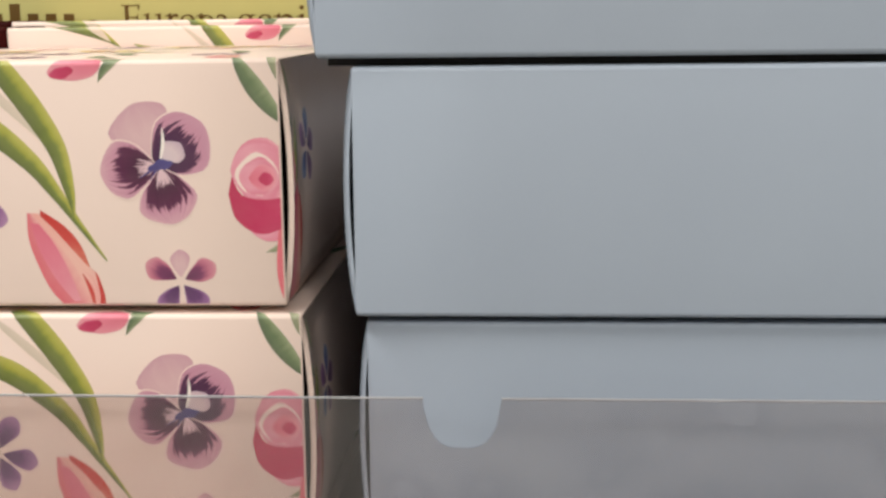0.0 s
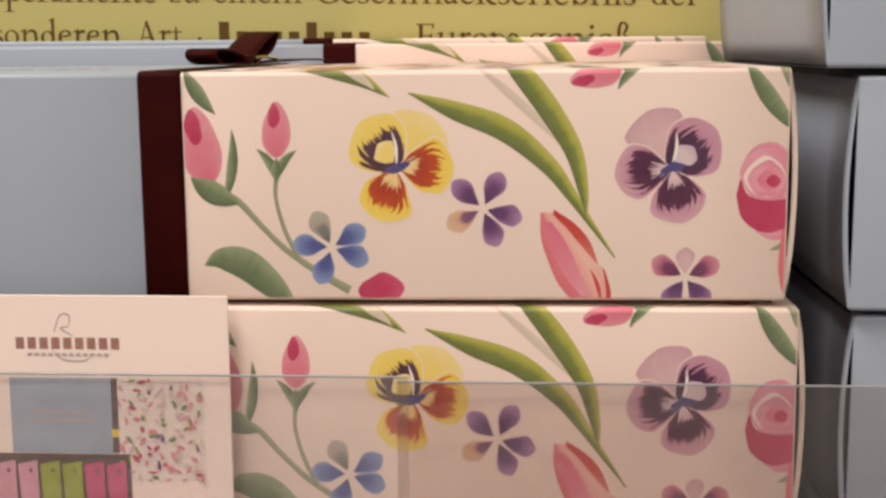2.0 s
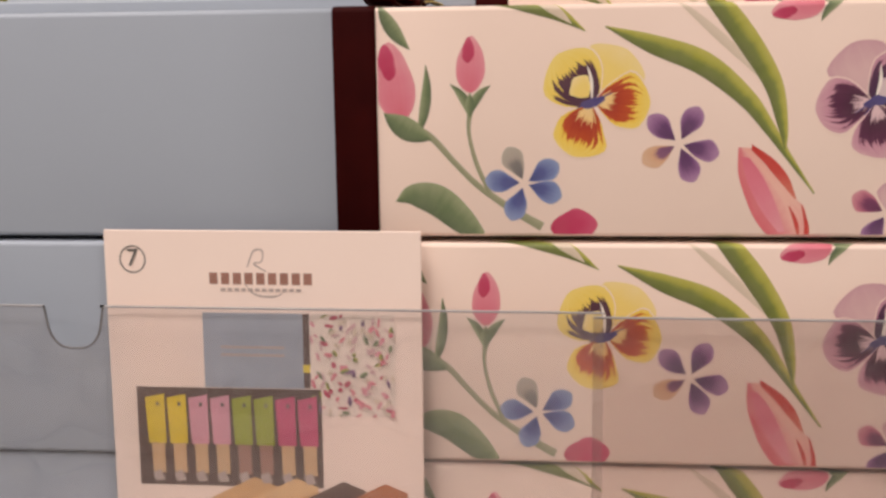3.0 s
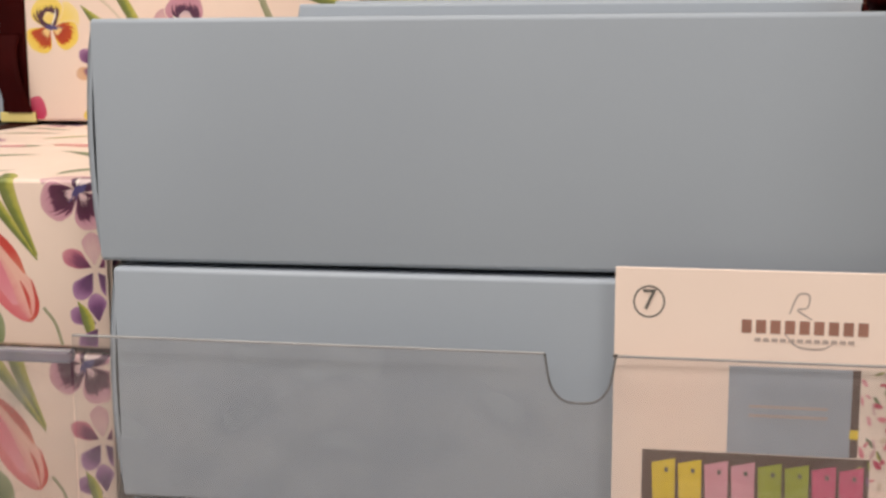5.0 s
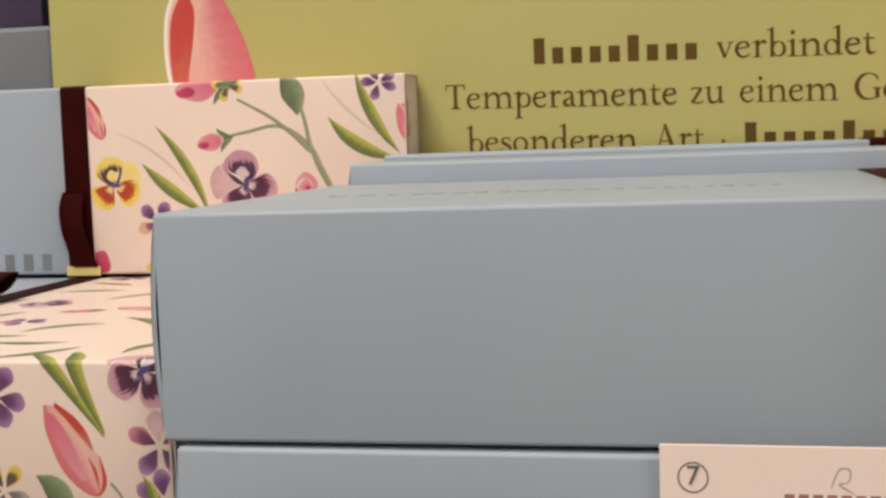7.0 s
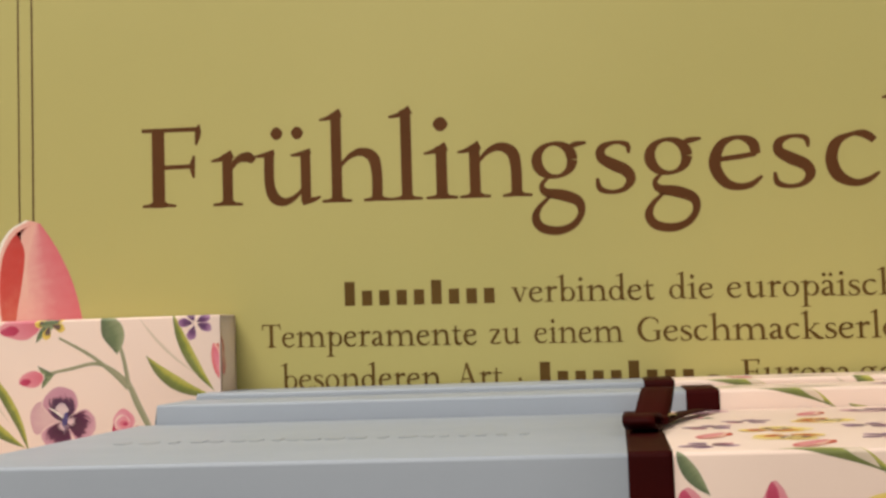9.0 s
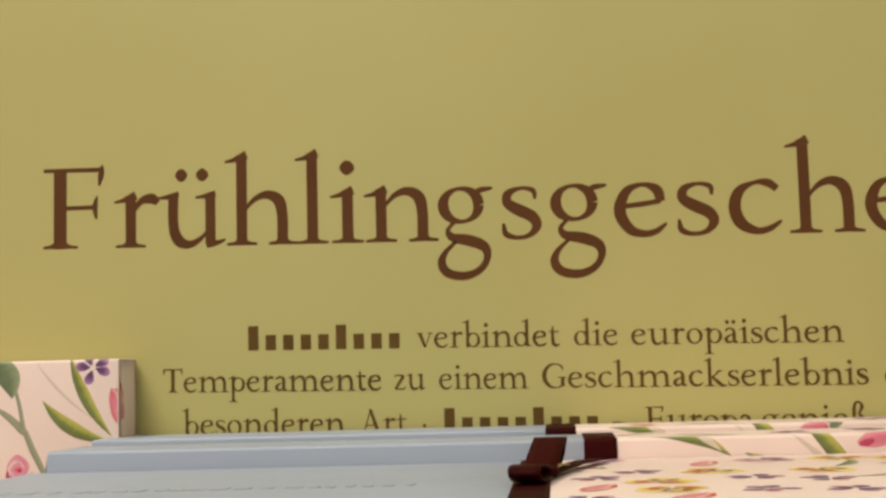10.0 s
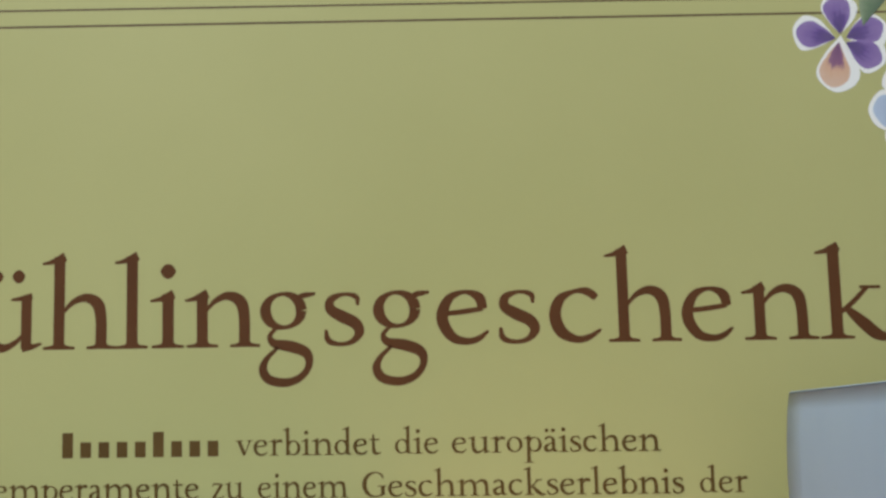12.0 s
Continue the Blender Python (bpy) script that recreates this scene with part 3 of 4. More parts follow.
def bow(x, y, z, parent, turn=86.0, size=0.86, tails=True):
    """A flat bow along the ribbon: two loops, a knot, a tail and a gold strip."""
    ca, sa = math.cos(radians(turn)) * size, math.sin(radians(turn)) * size
    p = lambda a, q, h: (x + a * ca - q * sa, y + a * sa + q * ca, z + h * size)
    side = (-sa, ca, 0)
    ob = tape("bow_loop", [p(0.002, 0, 0.0015), p(-0.012, 0.001, 0.0050), p(-0.027, 0.002, 0.0058), p(-0.031, 0.002, 0.0036), p(-0.024, 0.001, 0.0012), p(0, 0, 0.001)], 0.0088, RIBBON, parent, "folded brown satin bow loop", side)
    tape("bow_loop", [p(-0.002, 0, 0.0015), p(0.012, -0.001, 0.0072), p(0.026, -0.002, 0.0115), p(0.030, -0.002, 0.0105), p(0.022, -0.001, 0.0045), p(0, 0, 0.001)], 0.0098, RIBBON, parent, "folded brown satin bow loop", side)
    tape("knot", [p(-0.005, 0, 0.0010), p(-0.003, 0, 0.0032), p(0.003, 0, 0.0032), p(0.005, 0, 0.0010)], 0.0108, RIBBON, parent, "", side)
    if not tails:
        return ob
    tape("tail", [p(0.004, -0.003, 0.0012), p(0.022, -0.006, 0.0014), p(0.046, -0.012, 0.0018), p(0.064, -0.018, 0.0014)], 0.006, RIBBON, parent, "", side)
    tape("gold_strip", [p(0.003, -0.004, 0.0026), p(0.014, -0.0055, 0.0032), p(0.028, -0.007, 0.0022)], 0.0024, GOLD, parent, "gold foil strip tied into the bow", side)
    return ob


def gift_box(W, D, H, rib0, rib1, motifs, top_seed, label, with_bow=True, emboss=True, su=1.0, sv=1.0, bulge=0.0022, inset=0.0, rise=1.7):
    """Empty at the front lower left corner; its parts run in +x, +y, +z."""
    box = tagged(empty("gift_box"), label, "gift box", "stacked gift boxes")
    blue = band(0, rib0 + 0.001, D, H, PAPER_BLUE, "blue_half", box, 0.0, "pale blue matt card half")
    flo = band(rib1 - 0.001, W, D, H, PAPER_CREAM, "floral_half", box, 0.0, "cream card half printed with watercolour flowers")
    rib = band(rib0, rib1, D, H, RIBBON, "ribbon", box, 0.00045, "dark brown satin ribbon band")
    end_panel(-0.0002 + inset, -1, D, H, PAPER_BLUE, box, "pale blue tucked end panel", bulge)
    end = end_panel(W + 0.0002 - inset, 1, D, H, PAPER_CREAM, box, "cream flowered tucked end panel", bulge)
    block("inner_tray", 0.0016, W - 0.0016, 0.0075, D - 0.0075, 0.0, H - 0.0012, TRAY_SHADE, box, "assumed inner tray, gap shade put into its dark colour")
    motifs = [(nm, [(mt, [[(u, v + rise, s, t) for u, v, s, t in q] for q in qs]) for mt, qs in sh]) for nm, sh in motifs]
    fw, hh = (W - rib1) * 1000 / su, H * 1000 / sv
    loose = scatter(8, fw - 5, hh + 9, hh + D * 1000 - 8, top_seed, 20.0)
    face = place_front(rib1, D, H, su, sv)
    cuts = [(H - R + math.pi * R / 2 * k / 6) * 1000 / sv for k in range(7)]
    for i, (name, shapes) in enumerate(motifs + loose):
        print_shapes(name, shapes, (0.3, fw - 0.4, (G * 1000 + 0.7) / sv, hh + D * 1000 - 3), face, flo, 0.00004 + 0.0000009 * i, cuts)
    side = place_end(W + 0.0002 - inset, D, H, bulge)
    for name, shapes in motifs:
        moved = [(mt, [[(u - fw, v, s, t) for u, v, s, t in q] for q in qs]) for mt, qs in shapes]
        print_shapes(name, moved, (0.2, 60, G * 1000 + 1.2, hh - 1.2), side, end)
    if emboss:
        rnd = random.Random(top_seed)
        x = rib0 * 0.14
        while x < rib0 * 0.84:
            w = rnd.uniform(0.002, 0.0045)
            block("embossed_mark", x, x + w, D * 0.42, D * 0.42 + rnd.uniform(0.004, 0.007), H, H + 0.00015, EMBOSS, blue)
            x += w + rnd.uniform(0.0015, 0.005)
    if with_bow:
        bow((rib0 + rib1) / 2 + 0.002, D * 0.5, H + 0.0004, rib)
    return box


# ---- the place: shelf, poster board, walls ----
tagged(block("shelf", -0.75, 0.45, -0.035, 0.30, -0.0301, -0.0051, SHELF, bevel=0.002), "pale painted display shelf under the gift boxes", "shelf", kind="structure")
# Floor, ceiling and white walls are unseen, added for bounce light and reflections.
tagged(block("floor", -3.5, 3.5, -5.0, 1.0, -1.02, -0.95, FLOOR), "grey shop floor, unseen, added to close the room", "floor", kind="structure")
tagged(block("ceiling", -3.5, 3.5, -5.0, 1.0, 1.9, 1.98, WHITE), "white shop ceiling, unseen, added for bounce light", "ceiling", kind="structure")
tagged(block("wall_north", -3.5, 3.5, 0.34, 0.44, -0.95, 1.9, GREY), "dark grey back wall behind the display", "wall", kind="structure")
tagged(block("wall_south", -3.5, 3.5, -5.1, -5.0, -0.95, 1.9, WHITE), "plain white shop wall, unseen, added for bounce and reflections", "wall", kind="structure")
tagged(block("wall_east", 3.5, 3.6, -5.0, 1.0, -0.95, 1.9, WHITE), "plain white shop wall, unseen, added for bounce and reflections", "wall", kind="structure")
tagged(block("wall_west", -3.6, -3.5, -5.0, 1.0, -0.95, 1.9, WHITE), "plain white shop wall, unseen, added for bounce and reflections", "wall", kind="structure")
tagged(block("display_cabinet", -0.75, 0.45, 0.0, 0.30, -0.95, -0.0306, WHITE, bevel=0.004), "white display cabinet carrying the shelf", "cabinet")

PY = 0.229
board = tagged(empty("poster_board", -0.08, PY, 0.0), "olive green poster board with brown lettering and double border", "poster")
BX = 0.08
block("board", -0.478 + BX, 0.36 + BX, 0.0, 0.005, -0.0051, 0.47, GREEN, board, bevel=0.0008)


def on_board(u, v, h):
    x = -357 + (u + 365) * 0.971
    return (x / 1000 + BX, -h, (252.0 + (v - 258.8) * 0.966 - 0.0125 * (x + 357)) / 1000)


# double border
for name, quads in (("border_line", pen([(-423.2, 190), (-423.2, 300), (-423.2, 408)], [0.9] * 3)), ("border_line", pen([(-416.6, 190), (-416.6, 300), (-416.6, 401)], [1.0] * 3)),
                    ("border_line", pen([(-423.2, 408.5), (-150, 409.2), (200, 410)], [0.9] * 3)), ("border_line", pen([(-416.6, 401), (-150, 401.7), (200, 402.7)], [1.0] * 3))):
    print_shapes(name, [(LINE_INK, quads)], (-480, 340, 5, 465), on_board, board, 0.00004)
# corner flowers with white outlines
edge_left = [(-418.5, 255), (-427, 250), (-432.5, 240), (-434, 225), (-432.5, 209), (-428, 190)]
edge_red = [(-425, 249.5), (-421.5, 243), (-421, 236.5), (-422.5, 225), (-425, 211), (-426.5, 192)]
edge_fold = [(-415.5, 253.5), (-417.5, 246), (-420, 234), (-419.5, 222), (-420, 209), (-422, 192)]
edge_right = [(-413.5, 253.5), (-408.5, 246.5), (-403.5, 238), (-398, 225.5), (-394, 210), (-392, 190)]
for name, tone, one, two in (("printed_outline", I_WHITE, [(u - 1.7, v + 0.2) for u, v in edge_left], edge_right), ("printed_tulip", I_BLUSH, edge_left, edge_right), ("printed_petal", I_RED, [(u + 1.0, v - 2.0) for u, v in edge_left], edge_red), ("printed_petal", I_TULIP, edge_right, edge_fold)):
    print_shapes(name, [(tone, between(one, two))], (-480, 340, 5, 465), on_board, board, 0.00008 + 0.00001 * ("printed_outline", "printed_tulip", "printed_petal").index(name))
VX, VZ = 64, 390
print_shapes("printed_violet", violet(VX, VZ, 21, (90, 166, 258, 330, 16), (I_WHITE,), 0.78, 2) + [(I_WHITE, petal(VX, VZ + 2, 262, 26, 19, 0.66, 0.03, 8))]
             + violet(VX, VZ, 19.5, (93, 168, 328, 20), (I_DEEP,), 0.62, 3) + [(I_VIOLET_T, petal(VX - 1, VZ - 1, 258, 21, 13.5, 0.66, 0.05, 4))], (-480, 340, 5, 465), on_board, board, 0.00008)
print_shapes("printed_violet", violet(98, 358, 24, (180, 120, 235, 300, 60), (I_WHITE,), 0.78, 2) + violet(98, 358, 22, (180, 120, 235, 300, 60), (I_SKY,), 0.68, 3), (-480, 340, 5, 465), on_board, board, 0.00018)
print_shapes("printed_leaf", [(I_LEAFD, leaf((74, 396), (96, 428), 0.1, 12))], (-480, 340, 5, 465), on_board, board, 0.0002)

# ---- lettering: serif letters made of pen strokes, x-height 1 ----
SW = 0.205


def stem(x, h, foot=True, flag=True, y0=0.0):
    s = [pen([(x, y0), (x, h)], [SW, SW], 1)]
    if foot:
        s.append(pen([(x - 0.29, y0 + 0.025), (x - 0.12, y0 + 0.04), (x, y0 + 0.09), (x + 0.12, y0 + 0.04), (x + 0.29, y0 + 0.025)], [0.05, 0.08, 0.18, 0.08, 0.05], 3))
    if flag:
        s.append(pen([(x - 0.32, h - 0.13), (x - 0.12, h - 0.09), (x + SW / 2, h + 0.0)], [0.04, 0.10, 0.18], 3))
    return s


def arch(x, h=0.0):
    return [pen([(x, 0.66), (x + 0.18, 0.86), (x + 0.42, 0.95), (x + 0.64, 0.84), (x + 0.71, 0.55), (x + 0.71, 0.02)], [0.05, 0.10, 0.16, 0.22, SW, SW], 6),
            pen([(x + 0.45, 0.025), (x + 0.6, 0.04), (x + 0.71, 0.09), (x + 0.83, 0.04), (x + 1.0, 0.025)], [0.05, 0.08, 0.18, 0.08, 0.05], 3)]


def bowl(cx, cy, rx, ry, a0=0, a1=360, thick=SW, thin=0.07, tilt=0.0):
    pts, ws = [], []
    for k in range(17):
        a = radians(a0 + (a1 - a0) * k / 16)
        pts.append((cx + rx * math.cos(a), cy + ry * math.sin(a)))
        ws.append(thin + (thick - thin) * abs(math.cos(a - radians(tilt))) ** 1.6)
    return pen(pts, ws, 2)


def dot(x, y, r=0.14):
    return petal(x - r, y, 0, 2 * r, 2 * r, 0.5, 0.0)


def glyph(c):
    """Strokes and advance of a letter."""
    if c == "i":
        return stem(0.34, 1.0) + [dot(0.34, 1.42)], 0.66
    if c == "l":
        return stem(0.34, 1.72), 0.66
    if c == "r":
        return stem(0.34, 1.0) + [pen([(0.40, 0.68), (0.54, 0.88), (0.74, 0.93), (0.86, 0.84)], [0.05, 0.13, 0.2, 0.12], 5)], 0.9
    if c == "n":
        return stem(0.34, 1.0) + arch(0.40), 1.4
    if c == "m":
        return stem(0.34, 1.0) + arch(0.40) + arch(1.13), 2.14
    if c == "h":
        return stem(0.34, 1.72) + arch(0.40), 1.4
    if c in "uü":
        s = [pen([(0.34, 1.0), (0.34, 0.4), (0.44, 0.12), (0.66, 0.04), (0.9, 0.16), (1.05, 0.34)], [SW, SW, 0.22, 0.15, 0.09, 0.05], 5), pen([(1.08, 0.98), (1.08, 0.03)], [SW, SW], 1)]
        s += [pen([(0.04, 0.93), (0.22, 0.95), (0.45, 1.0)], [0.04, 0.09, 0.12], 3), pen([(0.78, 0.93), (0.96, 0.95), (1.19, 1.0)], [0.04, 0.09, 0.12], 3), pen([(1.0, 0.02), (1.2, 0.06), (1.38, 0.12)], [0.12, 0.10, 0.04], 3)]
        if c == "ü":
            s += [dot(0.5, 1.36, 0.125), dot(0.92, 1.36, 0.125)]
        return s, 1.42
    if c == "g":
        return [bowl(0.47, 0.66, 0.33, 0.31, tilt=10), pen([(0.72, 0.90), (0.86, 0.94), (1.06, 0.97)], [0.06, 0.11, 0.05], 4),
                pen([(0.36, 0.36), (0.22, 0.2), (0.3, 0.06), (0.6, 0.0), (0.88, -0.12), (0.93, -0.34), (0.78, -0.56), (0.5, -0.66), (0.2, -0.6), (0.09, -0.42), (0.16, -0.22), (0.36, -0.02)], [0.06, 0.09, 0.16, 0.21, 0.19, 0.13, 0.13, 0.16, 0.17, 0.16, 0.10, 0.06], 5)], 1.1
    if c == "s":
        return [pen([(0.66, 0.74), (0.63, 0.9), (0.42, 0.95), (0.2, 0.86), (0.18, 0.68), (0.38, 0.54), (0.6, 0.42), (0.68, 0.25), (0.56, 0.08), (0.34, 0.03), (0.14, 0.1), (0.1, 0.3)], [0.05, 0.10, 0.07, 0.14, 0.18, 0.22, 0.21, 0.17, 0.10, 0.08, 0.11, 0.05], 5)], 0.8
    if c == "e":
        return [pen([(0.2, 0.56), (0.55, 0.6), (0.86, 0.65)], [0.09, 0.1, 0.09], 2), pen([(0.86, 0.64), (0.8, 0.86), (0.56, 0.96), (0.3, 0.86), (0.17, 0.6), (0.18, 0.36), (0.34, 0.12), (0.58, 0.05), (0.78, 0.1), (0.95, 0.24)], [0.16, 0.18, 0.08, 0.15, SW, SW, 0.18, 0.13, 0.11, 0.05], 5)], 1.04
    if c == "c":
        return [pen([(0.88, 0.82), (0.72, 0.94), (0.5, 0.94), (0.26, 0.8), (0.17, 0.5), (0.27, 0.2), (0.52, 0.06), (0.74, 0.1), (0.94, 0.24)], [0.13, 0.15, 0.08, 0.17, SW, 0.21, 0.14, 0.11, 0.05], 5)], 1.0
    if c == "k":
        return stem(0.34, 1.72) + [pen([(0.4, 0.48), (0.64, 0.68), (0.88, 0.94)], [0.08, 0.09, 0.08], 3), pen([(0.76, 0.95), (1.12, 0.95)], [0.06, 0.06], 1), pen([(0.52, 0.56), (0.78, 0.3), (1.05, 0.06), (1.34, 0.03)], [0.12, 0.22, 0.2, 0.06], 4)], 1.36
    if c == "o":
        return [bowl(0.56, 0.5, 0.4, 0.45, tilt=12)], 1.12
    if c in "aä":
        s = [pen([(0.16, 0.78), (0.3, 0.93), (0.52, 0.93), (0.66, 0.78), (0.67, 0.4), (0.7, 0.12), (0.92, 0.08)], [0.12, 0.12, 0.12, 0.2, SW, 0.2, 0.05], 5), pen([(0.64, 0.58), (0.36, 0.48), (0.18, 0.3), (0.26, 0.1), (0.46, 0.1), (0.64, 0.24)], [0.06, 0.12, 0.22, 0.18, 0.12, 0.05], 5)]
        if c == "ä":
            s += [dot(0.27, 1.36, 0.125), dot(0.66, 1.36, 0.125)]
        return s, 0.96
    if c == "d":
        return [bowl(0.52, 0.48, 0.36, 0.43, tilt=10), pen([(0.9, 0.05), (0.9, 1.7)], [SW, SW], 1), pen([(0.58, 1.59), (0.76, 1.62), (1.0, 1.72)], [0.04, 0.1, 0.16], 3), pen([(0.9, 0.05), (1.18, 0.08)], [0.12, 0.04], 2)], 1.2
    if c == "b":
        return stem(0.3, 1.72, foot=False) + [bowl(0.66, 0.48, 0.36, 0.43, tilt=-10)], 1.16
    if c == "p":
        return stem(0.3, 1.0, foot=True, y0=-0.66) + [bowl(0.66, 0.5, 0.36, 0.43, tilt=-10)], 1.16
    if c == "t":
        return [pen([(0.32, 1.26), (0.32, 0.35), (0.4, 0.1), (0.58, 0.06), (0.76, 0.14)], [0.1, SW, 0.22, 0.14, 0.05], 4), pen([(0.06, 0.92), (0.7, 0.93)], [0.09, 0.09], 1)], 0.78
    if c == "v":
        return [pen([(0.22, 0.94), (0.56, 0.04)], [0.23, 0.18], 1), pen([(0.56, 0.06), (0.9, 0.94)], [0.08, 0.08], 1), pen([(0.02, 0.95), (0.44, 0.95)], [0.07, 0.07], 1), pen([(0.72, 0.95), (1.08, 0.95)], [0.07, 0.07], 1)], 1.08
    if c == "z":
        return [pen([(0.12, 0.78), (0.14, 0.93), (0.76, 0.93)], [0.05, 0.11, 0.1], 2), pen([(0.74, 0.92), (0.14, 0.06)], [0.2, 0.2], 1), pen([(0.12, 0.06), (0.76, 0.06), (0.82, 0.24)], [0.1, 0.11, 0.05], 2)], 0.9
    if c == "ß":
        return stem(0.32, 1.3, flag=False) + [pen([(0.32, 1.3), (0.44, 1.66), (0.66, 1.68), (0.82, 1.44), (0.7, 1.14), (0.62, 0.98), (0.86, 0.7), (0.98, 0.36), (0.8, 0.08), (0.56, 0.06)], [SW, 0.15, 0.12, 0.2, 0.14, 0.12, 0.2, SW, 0.14, 0.1], 5)], 1.12
    if c == "F":
        return [pen([(0.36, 0.0), (0.36, 1.54)], [0.25, 0.25], 1), pen([(0.04, 0.03), (0.2, 0.05), (0.36, 0.1), (0.52, 0.05), (0.7, 0.03)], [0.05, 0.08, 0.18, 0.08, 0.05], 3), pen([(0.04, 1.51), (1.14, 1.51)], [0.075, 0.09], 1),
                pen([(1.16, 1.6), (1.14, 1.42), (1.1, 1.2)], [0.04, 0.12, 0.04], 3), pen([(0.42, 0.78), (1.0, 0.79)], [0.085, 0.085], 1), pen([(1.06, 1.0), (1.02, 0.79), (1.05, 0.56)], [0.04, 0.11, 0.04], 3)], 1.24
    if c == "E":
        return glyph("F")[0] + [pen([(0.1, 0.04), (1.16, 0.04)], [0.08, 0.09], 1), pen([(1.12, 0.06), (1.2, 0.2), (1.26, 0.4)], [0.12, 0.11, 0.04], 3)], 1.34
    if c == "T":
        return [pen([(0.68, 0.0), (0.68, 1.54)], [0.25, 0.25], 1), pen([(0.36, 0.03), (0.68, 0.09), (1.0, 0.03)], [0.05, 0.16, 0.05], 4), pen([(0.06, 1.5), (1.3, 1.5)], [0.09, 0.09], 1), pen([(0.04, 1.16), (0.07, 1.36), (0.08, 1.58)], [0.03, 0.11, 0.05], 3), pen([(1.32, 1.16), (1.29, 1.36), (1.28, 1.58)], [0.03, 0.11, 0.05], 3)], 1.36
    if c == "G":
        return [pen([(1.3, 1.1), (1.26, 1.36), (0.9, 1.54), (0.46, 1.4), (0.2, 0.98), (0.22, 0.5), (0.5, 0.12), (0.92, 0.03), (1.28, 0.16)], [0.04, 0.12, 0.09, 0.18, 0.26, 0.26, 0.18, 0.09, 0.12], 5), pen([(1.3, 0.1), (1.3, 0.68)], [0.23, 0.23], 1), pen([(1.0, 0.68), (1.52, 0.68)], [0.07, 0.07], 1)], 1.56
    if c == "A":
        return [pen([(0.72, 1.6), (1.24, 0.04)], [0.2, 0.26], 1), pen([(0.74, 1.56), (0.28, 0.04)], [0.08, 0.09], 1), pen([(0.44, 0.56), (1.02, 0.56)], [0.08, 0.08], 1), pen([(0.04, 0.03), (0.54, 0.03)], [0.07, 0.07], 1), pen([(0.94, 0.03), (1.5, 0.03)], [0.07, 0.07], 1)], 1.52
    if c == "·":
        return [dot(0.3, 0.5, 0.12)], 0.6
    if c == "~":
        return [pen([(0.1, 0.44), (0.34, 0.58), (0.66, 0.5), (0.98, 0.42), (1.24, 0.56)], [0.05, 0.12, 0.13, 0.12, 0.05], 4)], 1.34
    if c == "-":
        return [pen([(0.08, 0.46), (0.62, 0.46)], [0.1, 0.1], 1)], 0.7
    # a plain bar in place of a letter: "|" tall, anything else low
    h = 1.6 if c == "|" else 1.0
    return [pen([(0.42, 0.0), (0.42, h)], [0.5, 0.5], 1)], 0.84


def moved(quads, x, z, sx, sz, lean):
    return [[(x + a * sx, z + b * sz + a * sx * lean, s, t) for a, b, s, t in q] for q in quads]


def write(word, x0, x1, z, size, mat, name, slope=0.0, each=False):
    """A word between x0 and x1 (mm) on the board; size is its x-height."""
    total = sum(glyph(c)[1] for c in word)
    sx = (x1 - x0) / total
    x, shapes = x0, []
    for c in word:
        strokes, adv = glyph(c)
        zz = z + slope * (x - x0)
        got = [(mat, moved(q, x, zz, sx, size, 0.0)) for q in strokes]
        if each:
            print_shapes("letter", got, (-480, 340, 5, 465), on_board, board, 0.00004)
        else:
            shapes += got
        x += adv * sx
    if shapes:
        print_shapes(name, shapes, (-480, 340, 5, 465), on_board, board, 0.00004)


HX = ((-366, "F", -336.5), (-333.5, "r", -312.5), (-314, "ü", -282.5), (-284, "h", -251.5), (-253, "l", -237.5), (-237.8, "i", -222), (-223, "n", -190.5), (-191.5, "g", -166), (-165, "s", -145.5),
      (-143.5, "g", -117.5), (-117, "e", -91.5), (-91, "s", -71), (-69.5, "c", -44.5), (-44, "h", -12), (-13, "e", 12), (13.5, "n", 46), (45.5, "k", 79))
for x0, c, x1 in HX:
    write(c, x0, x1, 258.8, 23.2, HEAD_INK, "letter", each=True)
KX = 0.2385
for word, px in (("|____|___", (0, 288)), ("verbindet", (312, 567)), ("die", (590, 670)), ("europäischen", (690, 1058))):
    write(word, -275.5 + px[0] * KX, -275.5 + px[1] * KX, 213.0, 6.6, TEXT_INK, "printed_word")
for word, px in (("Temperamente", (0, 400)), ("zu", (420, 478)), ("einem", (500, 660)), ("Geschmackserlebnis", (683, 1247)), ("der", (1272, 1358))):
    write(word, -311.5 + px[0] * KX, -311.5 + px[1] * KX, 195.3, 6.6, TEXT_INK, "printed_word")
for word, px in (("besonderen", (0, 296)), ("Art", (322, 408)), ("·", (430, 446)), ("|____|___", (467, 750)), ("~", (760, 815)), ("Europa", (825, 1012)), ("genieß-", (1026, 1225))):
    write(word, -303 + px[0] * KX, -303 + px[1] * KX, 176.8, 6.6, TEXT_INK, "printed_word")

# ---- the stacks ----
W, D, H, Z0 = 0.329, 0.1495, 0.0567, -0.0051
LARGE = "large gift box, half pale blue, half flowered, brown ribbon"
first = gift_box(W, D, H, 0.1753, 0.1858, pattern_large(), 5, LARGE, su=0.987)
first.matrix_basis = pose(-W, 0, Z0 + 2 * H - 0.0015, 0, -0.26, 0)
for k, (dx, dy, sag, ry, rz) in enumerate(((0.0035, -0.001, 0.001, -0.18, 0.0), (0.005, 0.0, 0.0, 0.0, 0.1))):
    copy_thing(first, pose(-W + dx, dy, Z0 + H * (1 - k) - sag, 0, ry, rz))
# stack at the right
z = Z0
